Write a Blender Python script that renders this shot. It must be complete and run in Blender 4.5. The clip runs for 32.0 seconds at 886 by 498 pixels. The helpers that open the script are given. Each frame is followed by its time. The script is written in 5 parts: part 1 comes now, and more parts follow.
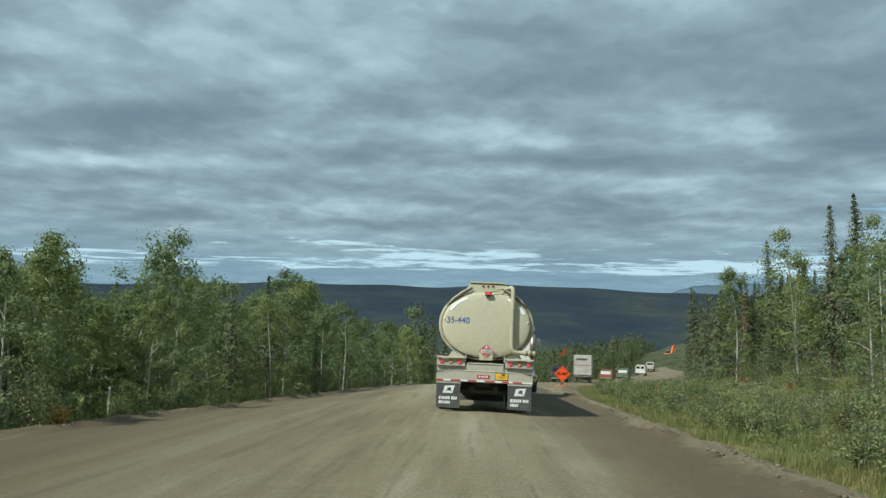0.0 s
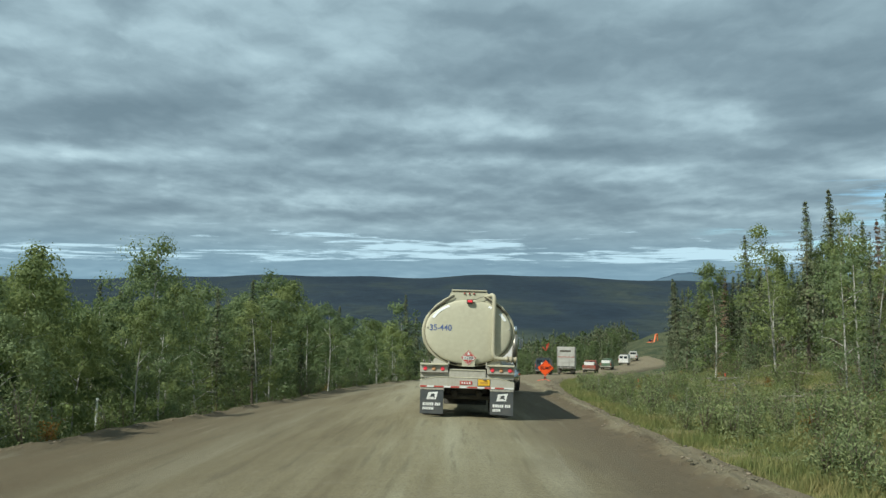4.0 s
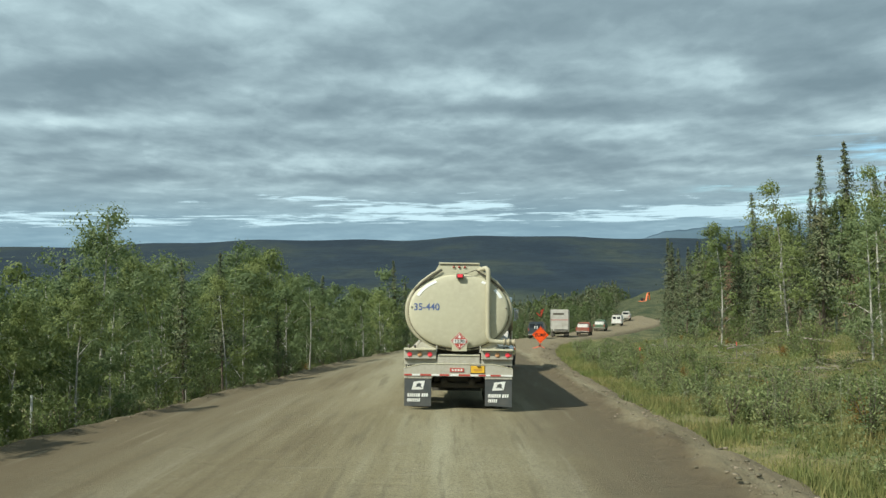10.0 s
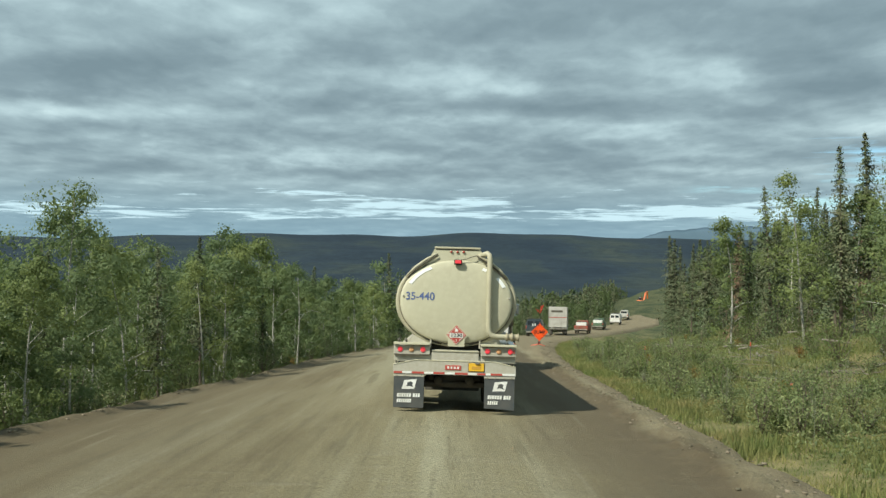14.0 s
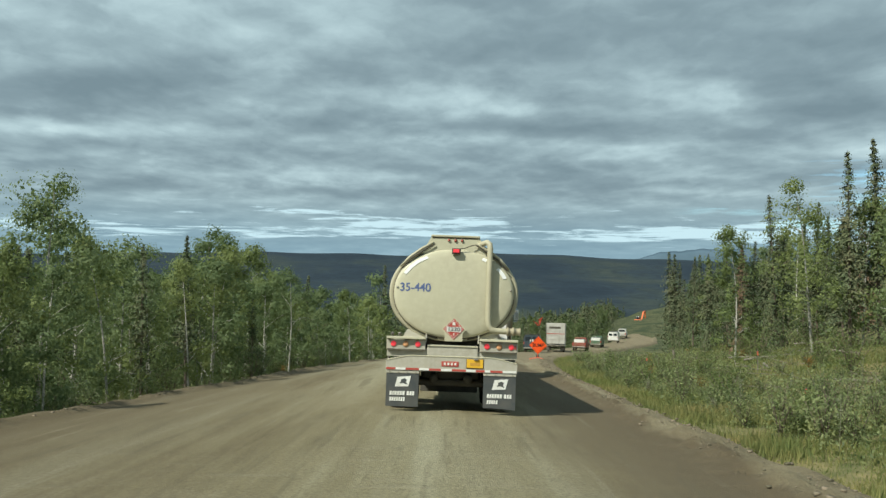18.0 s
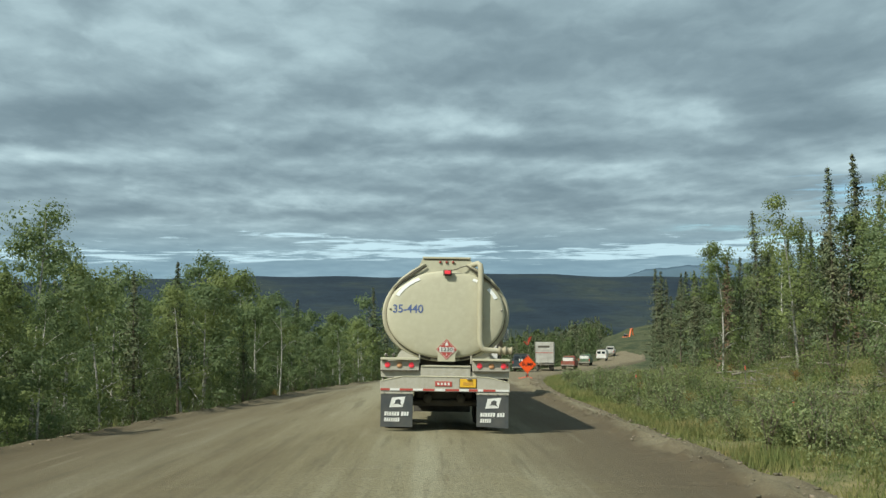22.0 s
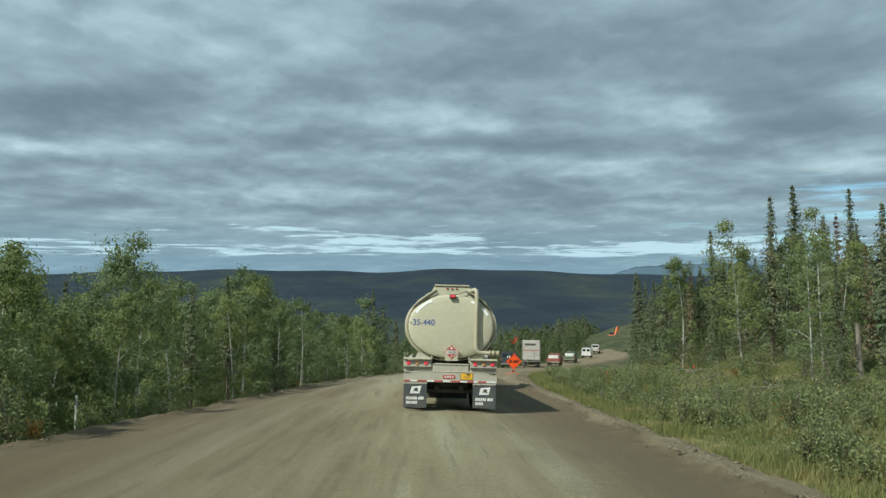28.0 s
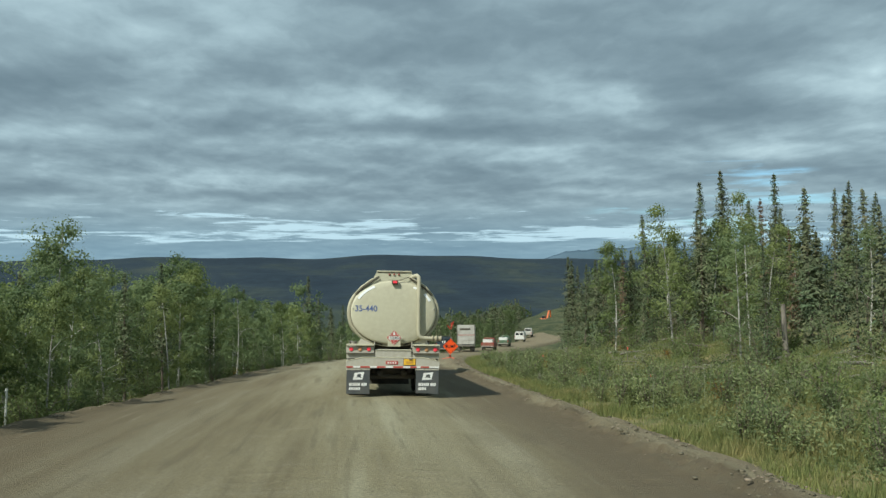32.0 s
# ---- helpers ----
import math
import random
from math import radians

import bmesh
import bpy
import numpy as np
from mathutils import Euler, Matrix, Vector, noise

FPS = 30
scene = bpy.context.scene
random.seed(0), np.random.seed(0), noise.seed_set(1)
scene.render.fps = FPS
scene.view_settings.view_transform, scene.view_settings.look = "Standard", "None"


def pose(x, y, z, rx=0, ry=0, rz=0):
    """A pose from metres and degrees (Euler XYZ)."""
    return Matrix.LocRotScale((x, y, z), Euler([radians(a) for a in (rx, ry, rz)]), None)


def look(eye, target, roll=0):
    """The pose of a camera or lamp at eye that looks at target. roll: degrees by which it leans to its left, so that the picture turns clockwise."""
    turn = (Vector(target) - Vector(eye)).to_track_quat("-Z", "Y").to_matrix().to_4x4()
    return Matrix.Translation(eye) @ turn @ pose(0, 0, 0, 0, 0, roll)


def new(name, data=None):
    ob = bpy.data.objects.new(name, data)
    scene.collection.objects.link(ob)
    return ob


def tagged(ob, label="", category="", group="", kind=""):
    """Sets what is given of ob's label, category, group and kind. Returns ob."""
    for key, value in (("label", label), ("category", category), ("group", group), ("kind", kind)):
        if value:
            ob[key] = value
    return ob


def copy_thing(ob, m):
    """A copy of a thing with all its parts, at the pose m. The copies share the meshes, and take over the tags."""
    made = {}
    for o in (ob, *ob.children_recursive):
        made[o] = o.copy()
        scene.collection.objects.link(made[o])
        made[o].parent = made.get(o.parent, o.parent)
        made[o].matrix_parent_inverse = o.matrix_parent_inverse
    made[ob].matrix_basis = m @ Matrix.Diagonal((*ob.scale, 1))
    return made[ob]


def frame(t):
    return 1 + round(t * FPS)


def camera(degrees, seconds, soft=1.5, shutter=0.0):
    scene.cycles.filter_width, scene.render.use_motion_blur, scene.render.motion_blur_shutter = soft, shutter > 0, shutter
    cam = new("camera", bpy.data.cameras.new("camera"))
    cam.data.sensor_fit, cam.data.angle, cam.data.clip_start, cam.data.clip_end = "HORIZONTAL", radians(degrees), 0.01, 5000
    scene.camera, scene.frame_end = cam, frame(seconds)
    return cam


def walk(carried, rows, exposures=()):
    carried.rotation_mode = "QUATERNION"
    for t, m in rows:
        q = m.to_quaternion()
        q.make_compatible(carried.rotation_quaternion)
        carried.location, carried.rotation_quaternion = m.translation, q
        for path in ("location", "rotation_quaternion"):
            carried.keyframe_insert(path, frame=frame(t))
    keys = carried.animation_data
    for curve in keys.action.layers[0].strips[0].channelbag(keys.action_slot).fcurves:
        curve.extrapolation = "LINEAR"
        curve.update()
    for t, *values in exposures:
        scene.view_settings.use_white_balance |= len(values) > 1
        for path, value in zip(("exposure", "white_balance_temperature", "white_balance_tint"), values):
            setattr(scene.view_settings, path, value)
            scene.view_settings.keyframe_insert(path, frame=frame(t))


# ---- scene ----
cam = camera(55.2, 32.0, 1.45)
# seconds, place behind the tanker in metres, heading, tilt and lean in degrees
ROWS = [
    (0, -0.391, -23.326, 2.898, 2.03, 3.67, -2.50),
    (0.5, -0.388, -23.394, 2.922, 2.17, 3.64, -2.90),
    (1, -0.386, -23.477, 2.954, 1.83, 3.50, -3.10),
    (1.5, -0.383, -23.536, 2.988, 1.20, 3.41, -3.25),
    (2, -0.379, -23.561, 3.013, 0.96, 3.34, -2.80),
    (2.5, -0.374, -23.571, 3.029, 1.09, 3.40, -2.50),
    (4.5, -0.338, -23.887, 3.502, 0.73, 2.90, -1.20),
    (5, -0.332, -24.012, 3.565, 0.56, 2.73, -0.72),
    (5.5, -0.328, -24.102, 3.645, 0.52, 2.48, -0.79),
    (6, -0.323, -24.065, 3.720, 0.73, 2.26, -0.63),
    (6.5, -0.318, -23.856, 3.781, 0.86, 1.98, -0.77),
    (7, -0.313, -23.488, 3.822, 0.88, 1.66, -1.25),
    (7.5, -0.308, -23.023, 3.837, 0.63, 1.29, -1.80),
    (8, -0.304, -22.528, 3.824, 0.16, 1.06, -1.29),
    (8.5, -0.300, -22.024, 3.795, -0.12, 0.84, -1.41),
    (9, -0.297, -21.507, 3.759, -0.14, 0.60, -1.24),
    (9.5, -0.295, -20.979, 3.723, 0.03, 0.54, -0.65),
    (10, -0.293, -20.464, 3.692, 0.30, 0.49, -0.65),
    (10.5, -0.291, -19.980, 3.664, 0.61, 0.44, -0.83),
    (11, -0.289, -19.546, 3.633, 0.97, 0.37, -1.29),
    (11.5, -0.287, -19.185, 3.599, 1.31, 0.35, -1.36),
    (12, -0.285, -18.901, 3.564, 1.52, 0.27, -1.82),
    (12.5, -0.283, -18.678, 3.532, 1.35, 0.17, -1.60),
    (13, -0.281, -18.497, 3.499, 1.02, 0.15, -1.76),
    (13.5, -0.279, -18.335, 3.457, 0.62, 0.27, -2.15),
    (14, -0.278, -18.174, 3.406, 0.12, 0.26, -1.59),
    (14.5, -0.276, -18.015, 3.350, -0.16, 0.29, -1.90),
    (15, -0.275, -17.882, 3.298, -0.29, 0.31, -2.07),
    (15.5, -0.273, -17.793, 3.257, -0.36, 0.39, -2.02),
    (17.5, -0.262, -17.076, 2.806, -0.15, 1.38, -2.01),
    (18, -0.260, -17.013, 2.773, -0.08, 1.59, -2.00),
    (18.5, -0.260, -16.945, 2.733, -0.18, 1.91, -1.89),
    (19, -0.260, -16.891, 2.698, -0.29, 2.19, -1.62),
    (19.5, -0.261, -16.866, 2.680, -0.31, 2.43, -1.92),
    (20, -0.267, -16.878, 2.684, -0.32, 2.54, -1.50),
    (20.5, -0.278, -16.934, 2.705, -0.34, 2.75, -1.13),
    (21, -0.297, -17.030, 2.729, -0.33, 2.97, -1.28),
    (21.5, -0.324, -17.152, 2.751, -0.46, 3.11, -1.58),
    (22, -0.358, -17.316, 2.774, -0.95, 3.03, -0.91),
    (22.5, -0.398, -17.549, 2.801, -1.23, 2.83, -0.25),
    (23, -0.440, -17.853, 2.824, -1.08, 2.68, -0.36),
    (23.5, -0.482, -18.212, 2.840, -0.89, 2.54, -0.28),
    (24, -0.521, -18.627, 2.855, -0.83, 2.38, 0.19),
    (24.5, -0.557, -19.094, 2.877, -0.64, 2.31, -0.11),
    (25, -0.592, -19.538, 2.902, -0.44, 2.36, -0.37),
    (25.5, -0.635, -19.864, 2.918, -0.35, 2.42, -1.07),
    (27.5, -0.915, -23.742, 3.349, -1.68, 2.67, -1.52),
    (28, -0.957, -23.968, 3.399, -1.65, 2.74, -1.51),
    (28.5, -0.993, -24.221, 3.456, -1.95, 2.75, -1.24),
    (29, -1.028, -24.436, 3.494, -2.47, 2.70, -1.10),
    (29.5, -1.066, -24.545, 3.503, -3.12, 2.33, -0.79),
    (30, -1.104, -24.539, 3.490, -3.90, 2.12, -0.93),
    (30.5, -1.141, -24.452, 3.464, -4.76, 1.94, -0.82),
    (31, -1.174, -24.301, 3.436, -5.47, 1.95, -0.78),
    (31.5, -1.201, -24.127, 3.412, -5.90, 1.85, -0.56),
    (32, -1.223, -23.984, 3.394, -6.18, 1.87, -0.93),
]
# the road, the tanker and the eye behind it lean together to the right
BANK = 1.2
walk(cam, [(t, pose(0, 0, 0, 0, BANK, 0) @ pose(x, y, z, 90 + p, r, h)) for t, x, y, z, h, p, r in ROWS], exposures=((0.0, 0.10, 6050, 5.0), (5.0, 0.16, 6100, 5.0), (9.0, 0.31, 6300, 5.0), (13.0, 0.31, 6400, 5.0), (15.0, 0.28, 6430, 5.0), (19.0, 0.22, 6370, 5.0), (24.0, 0.14, 6250, 5.0), (28.0, 0.09, 6120, 5.0), (32.0, 0.09, 6120, 5.0)))

# ---- world, sun ----
SUN_TOWARDS = Vector((-0.73, -0.57, 1.0)).normalized()


class Nodes:
    """A short way to wire shader nodes."""

    def __init__(self, tree):
        self.tree = tree
        tree.nodes.clear()

    def add(self, kind, inputs=None, operation=None):
        n = self.tree.nodes.new(kind)
        if operation:
            n.operation = operation
        for key, value in (inputs or {}).items():
            if isinstance(value, bpy.types.NodeSocket):
                self.tree.links.new(value, n.inputs[key])
            else:
                n.inputs[key].default_value = value
        return n

    def math(self, op, a, b=0.0, c=0.0, clamp=False):
        n = self.add("ShaderNodeMath", {0: a, 1: b, 2: c}, op)
        n.use_clamp = clamp
        return n.outputs[0]

    def ramp(self, fac, *stops):
        n = self.add("ShaderNodeValToRGB", {0: fac})
        e = n.color_ramp.elements
        while len(e) < len(stops):
            e.new(0.5)
        for el, (p, col) in zip(e, stops):
            el.position = p
            el.color = (col, col, col, 1) if isinstance(col, (int, float)) else (*col, 1)
        return n.outputs[0]

    def noise(self, vec, scale, detail=4.0, rough=0.55, distort=0.0):
        n = self.add("ShaderNodeTexNoise", {"Vector": vec, "Scale": scale, "Detail": detail, "Roughness": rough, "Distortion": distort})
        return n.outputs[0]

    def mapping(self, vec, scale=(1, 1, 1), loc=(0, 0, 0)):
        return self.add("ShaderNodeMapping", {"Vector": vec, "Scale": scale, "Location": loc}).outputs[0]

    def mix(self, fac, a, b, blend="MIX"):
        n = self.add("ShaderNodeMixRGB", {0: fac, 1: a, 2: b})
        n.blend_type = blend
        return n.outputs[0]


# the larger lit tops and dark bottoms of the cloud deck, looking down the road: across, up, half width, half height, how much lighter
CLOUDS = (
    (0.04, 0.205, 0.075, 0.020, 0.18), (0.32, 0.208, 0.040, 0.020, 0.13), (-0.23, 0.186, 0.050, 0.012, 0.12), (-0.30, 0.172, 0.14, 0.016, 0.06),
    (-0.48, 0.170, 0.055, 0.010, 0.12), (-0.18, 0.275, 0.10, 0.026, 0.08), (-0.30, 0.262, 0.07, 0.032, 0.03), (-0.50, 0.275, 0.05, 0.035, 0.07),
    (-0.13, 0.216, 0.055, 0.010, 0.09), (-0.015, 0.156, 0.07, 0.008, 0.09), (-0.24, 0.117, 0.055, 0.010, 0.07), (-0.13, 0.116, 0.07, 0.008, 0.09),
    (0.23, 0.142, 0.07, 0.014, 0.10), (0.30, 0.100, 0.07, 0.007, 0.09), (0.64, 0.235, 0.08, 0.030, 0.17), (0.50, 0.165, 0.05, 0.018, 0.10),
    (-0.42, 0.215, 0.13, 0.030, -0.17), (-0.10, 0.228, 0.05, 0.018, -0.10), (0.18, 0.278, 0.18, 0.040, -0.05), (0.08, 0.255, 0.14, 0.026, -0.06),
    (-0.15, 0.175, 0.14, 0.013, -0.10), (0.44, 0.198, 0.10, 0.028, -0.10), (0.12, 0.175, 0.14, 0.012, -0.07), (-0.30, 0.143, 0.20, 0.011, -0.09),
    (-0.22, 0.094, 0.27, 0.007, -0.09), (0.08, 0.125, 0.17, 0.010, -0.09), (0.41, 0.262, 0.10, 0.034, -0.12), (0.55, 0.130, 0.10, 0.012, -0.09))
# breaks in the deck low over the hills: streaks of lit cloud, and clear sky
STREAKS = ((-0.056, 0.0585, 0.085, 0.0065, 1.0), (0.28, 0.053, 0.09, 0.0055, 0.9), (0.06, 0.060, 0.03, 0.004, 0.7), (-0.17, 0.069, 0.05, 0.005, 0.45), (0.45, 0.060, 0.10, 0.010, 0.8), (-0.50, 0.055, 0.10, 0.005, 0.5))
CLEAR = ((0.44, 0.062, 0.085, 0.010, 1.0), (0.50, 0.122, 0.045, 0.017, 0.9), (0.55, 0.092, 0.08, 0.008, 0.8), (0.36, 0.075, 0.05, 0.006, 0.7))


def make_world():
    w = bpy.data.worlds.new("overcast_sky")
    scene.world = w
    w.use_nodes = True
    k = Nodes(w.node_tree)
    d = k.add("ShaderNodeTexCoord").outputs["Generated"]
    x, y, z = k.add("ShaderNodeSeparateXYZ", {0: d}).outputs
    up = k.math("MAXIMUM", z, 0.0)
    ahead = k.math("MAXIMUM", y, 0.15)
    across, rise = k.math("DIVIDE", x, ahead), k.math("DIVIDE", z, ahead)
    # the cloud deck, a flat layer of long rolls seen in perspective
    flat = k.math("ADD", up, 0.13)
    p = k.add("ShaderNodeCombineXYZ", {0: k.math("DIVIDE", x, flat), 1: k.math("DIVIDE", y, flat), 2: 0.0}).outputs[0]
    curl = k.add("ShaderNodeTexNoise", {"Vector": k.mapping(d, (1.0, 1.0, 1.5)), "Scale": 12.0, "Detail": 8.0, "Roughness": 0.55}).outputs["Color"]
    curl = k.add("ShaderNodeVectorMath", {0: curl, 1: (0.5, 0.5, 0.5)}, "SUBTRACT").outputs[0]
    p = k.add("ShaderNodeVectorMath", {0: curl, 1: (0.15, 0.17, 0.0), 2: p}, "MULTIPLY_ADD").outputs[0]
    p1, p2 = k.mapping(p, (1.05, 0.86, 1.0), (3.3, 1.3, 0.0)), k.mapping(p, (1.05, 0.86, 1.0), (3.3, 1.41, 0.0))
    big = k.noise(p1, 0.62, 2.0, 0.5, 0.1)
    here, beyond = k.noise(p1, 1.8, 7.0, 0.50, 0.0), k.noise(p2, 1.8, 7.0, 0.50, 0.0)
    puff, puff_beyond = (k.noise(k.mapping(p, (1.4, 1.05, 1.0), (0.7, shift, 0.0)), 4.4, 7.0, 0.52) for shift in (5.10, 5.16))
    lum = k.math("ADD", k.math("MULTIPLY", big, 0.24), k.math("MULTIPLY", here, 0.36))
    lum = k.math("ADD", lum, k.math("ADD", k.math("MULTIPLY", puff, 0.13), k.math("MULTIPLY", k.math("SUBTRACT", puff, puff_beyond), 0.09)))
    lum = k.math("ADD", lum, k.math("MULTIPLY", k.math("SUBTRACT", here, beyond), 0.34))
    lum = k.math("ADD", lum, 0.134)
    view = k.add("ShaderNodeCombineXYZ", {0: across, 1: rise, 2: 0.0}).outputs[0]
    torn = k.add("ShaderNodeVectorMath", {0: curl, 1: (0.11, 0.050, 0.0), 2: view}, "MULTIPLY_ADD").outputs[0]
    wisp = k.add("ShaderNodeVectorMath", {0: curl, 1: (0.07, 0.007, 0.0), 2: view}, "MULTIPLY_ADD").outputs[0]

    def spread(total, where, spots):
        for cx, cy, sx, sy, much in spots:
            near = k.mapping(where, (1 / sx, 1 / sy, 0.0), (-cx / sx, -cy / sy, 0.0))
            far = k.add("ShaderNodeVectorMath", {0: near, 1: near}, "DOT_PRODUCT").outputs["Value"]
            total = k.math("MULTIPLY_ADD", k.math("POWER", 0.42, far), much, total)
        return total

    lum = spread(lum, torn, CLOUDS)
    cloud = k.ramp(lum, (0.32, (0.174, 0.238, 0.276)), (0.43, (0.224, 0.298, 0.338)), (0.52, (0.294, 0.384, 0.424)), (0.60, (0.390, 0.500, 0.540)), (0.76, (0.60, 0.74, 0.77)))
    # pale streaks and blue gaps low over the hills
    low = k.add("ShaderNodeCombineXYZ", {0: k.math("MULTIPLY", x, 6.5), 1: k.math("MULTIPLY", y, 0.5), 2: k.math("MULTIPLY", z, 105.0)}).outputs[0]
    streak = k.noise(low, 2.0, 8.0, 0.66, 0.4)
    line = k.ramp(rise, (0.035, 0.0), (0.043, 0.62), (0.049, 0.62), (0.054, 0.0))
    open_low = spread(line, wisp, STREAKS)
    gap = k.ramp(k.math("MULTIPLY_ADD", open_low, 0.26, streak), (0.61, 0.0), (0.71, 0.90))
    gap = k.math("MULTIPLY", gap, k.ramp(rise, (0.030, 0.0), (0.038, 1.0), (0.075, 1.0), (0.085, 0.0)))
    opened = spread(0.0, wisp, CLEAR)
    clearing = k.ramp(k.math("MULTIPLY_ADD", opened, 0.20, k.noise(k.mapping(low, (0.6, 0.6, 0.4), (5.2, 0.4, 2.1)), 1.8, 8.0, 0.66, 0.4)), (0.585, 0.0), (0.76, 0.92))
    clearing = k.math("MULTIPLY", clearing, k.ramp(opened, (0.02, 0.0), (0.15, 1.0)))
    haze = k.ramp(z, (0.0, (0.19, 0.34, 0.45)), (0.045, (0.215, 0.335, 0.41)), (0.10, (0.29, 0.39, 0.43)))
    lowness = k.ramp(z, (0.045, 1.0), (0.095, 0.0))
    colour = k.mix(lowness, cloud, k.mix(0.40, haze, cloud))
    colour = k.mix(gap, colour, (0.57, 0.75, 0.82, 1))
    deck = k.add("ShaderNodeBackground", {0: colour, 1: 1.0}).outputs[0]
    sky = k.add("ShaderNodeTexSky")
    sky.sky_type, sky.sun_disc = "NISHITA", False
    sky.sun_elevation, sky.sun_rotation = math.asin(SUN_TOWARDS.z), math.atan2(SUN_TOWARDS.x, SUN_TOWARDS.y) % (2 * math.pi)
    clear = k.add("ShaderNodeBackground", {0: k.mix(1.0, sky.outputs[0], (0.72, 0.96, 1.08, 1), "MULTIPLY"), 1: 0.115}).outputs[0]
    both = k.add("ShaderNodeMixShader", {0: clearing, 1: deck, 2: clear}).outputs[0]
    k.add("ShaderNodeOutputWorld", {0: both})


make_world()
sun = new("sun", bpy.data.lights.new("sun", "SUN"))
sun.data.energy, sun.data.angle, sun.data.color = 4.5, radians(0.9), (1.0, 0.955, 0.83)
sun.matrix_world = look(SUN_TOWARDS * 100, (0, 0, 0))


# ---- materials ----
def material(name, base, rough=0.7, metal=0.0, second=None, scale=3.0, stretch=(1, 1, 1), bump=0.0, bump_scale=40.0, island=0.0, obj=0.0, translucent=None, emit=None, spec=0.3, third=None):
    """base colour varied by two scales of noise towards second and third; island and obj vary it piece by piece."""
    m = bpy.data.materials.new(name)
    m.use_nodes = True
    k = Nodes(m.node_tree)
    co = k.mapping(k.add("ShaderNodeTexCoord").outputs["Object"], stretch)
    col = k.add("ShaderNodeRGB")
    col.outputs[0].default_value = (*base, 1)
    c = col.outputs[0]
    if second:
        c = k.mix(k.ramp(k.noise(co, scale, 5.0), (0.35, 0.0), (0.65, 1.0)), c, (*second, 1))
    if third:
        c = k.mix(k.ramp(k.noise(co, scale * 6.3, 4.0), (0.42, 0.0), (0.70, 0.8)), c, (*third, 1))
    if island or obj:
        v = k.math("ADD", k.math("MULTIPLY", k.math("SUBTRACT", k.add("ShaderNodeNewGeometry").outputs["Random Per Island"], 0.5), island),
                   k.math("MULTIPLY", k.math("SUBTRACT", k.add("ShaderNodeObjectInfo").outputs["Random"], 0.5), obj))
        c = k.add("ShaderNodeHueSaturation", {"Value": k.math("ADD", v, 1.0), "Hue": k.math("ADD", k.math("MULTIPLY", v, -0.05), 0.5), "Color": c}).outputs[0]
    ins = {"Base Color": c, "Roughness": rough, "Metallic": metal, "Specular IOR Level": spec}
    if emit:
        ins["Emission Color"], ins["Emission Strength"] = (*emit[:3], 1), emit[3]
    b = k.add("ShaderNodeBsdfPrincipled", ins)
    if bump:
        h = k.add("ShaderNodeBump", {"Height": k.noise(co, bump_scale, 4.0), "Strength": bump, "Distance": 0.05})
        k.tree.links.new(h.outputs[0], b.inputs["Normal"])
    out = b.outputs[0]
    if translucent:
        t = k.add("ShaderNodeBsdfTranslucent", {0: k.mix(0.5, c, (*translucent, 1))}).outputs[0]
        out = k.add("ShaderNodeMixShader", {0: 0.42, 1: out, 2: t}).outputs[0]
    k.add("ShaderNodeOutputMaterial", {0: out})
    return m


LEAF_BIRCH = material("birch_leaves", (0.188, 0.236, 0.112), 0.6, second=(0.146, 0.198, 0.096), scale=0.5, island=0.22, obj=0.45, translucent=(0.16, 0.22, 0.06), spec=0.14)
LEAF_ASPEN = material("aspen_leaves", (0.205, 0.255, 0.100), 0.55, second=(0.165, 0.20, 0.075), scale=0.4, island=0.22, obj=0.45, translucent=(0.18, 0.23, 0.06), spec=0.14)
LEAF_SPRUCE = material("spruce_needles", (0.086, 0.124, 0.066), 0.75, second=(0.128, 0.124, 0.070), scale=0.7, island=0.4, obj=0.5, spec=0.15)
LEAF_FAR = material("far_birch_leaves", (0.165, 0.205, 0.088), 0.7, second=(0.115, 0.155, 0.070), scale=0.06, island=0.16, translucent=(0.16, 0.20, 0.06), spec=0.1)
LEAF_DEAD = material("dead_brown_needles", (0.12, 0.075, 0.042), 0.8, second=(0.15, 0.11, 0.07), scale=1.0, island=0.6)
LEAF_WILLOW = material("willow_leaves", (0.185, 0.236, 0.105), 0.6, second=(0.240, 0.268, 0.120), scale=1.5, island=0.8, obj=0.5, translucent=(0.16, 0.20, 0.07))
LEAF_SILVER = material("pale_willow_leaves", (0.27, 0.28, 0.19), 0.6, island=0.7, translucent=(0.25, 0.28, 0.12))
LEAF_ALDER = material("dusty_alder_leaves", (0.140, 0.195, 0.072), 0.6, second=(0.185, 0.22, 0.075), scale=1.2, island=0.6, obj=0.4, translucent=(0.12, 0.16, 0.05))
LEAF_YELLOWING = material("yellowing_leaves", (0.26, 0.235, 0.07), 0.6, second=(0.17, 0.19, 0.07), scale=2.0, island=0.8, translucent=(0.3, 0.24, 0.05))
LEAF_RUST = material("rusty_autumn_leaves", (0.26, 0.15, 0.035), 0.6, second=(0.22, 0.17, 0.05), scale=2.0, island=0.8, translucent=(0.3, 0.16, 0.03))
GRASS = material("mixed_grass", (0.185, 0.225, 0.072), 0.7, second=(0.35, 0.30, 0.13), scale=0.30, third=(0.10, 0.165, 0.055), island=0.7, translucent=(0.2, 0.22, 0.06))
BARK_BIRCH = material("white_birch_bark", (0.62, 0.60, 0.55), 0.8, second=(0.42, 0.40, 0.35), scale=2.0, stretch=(1, 1, 4), third=(0.07, 0.06, 0.05), obj=0.5)
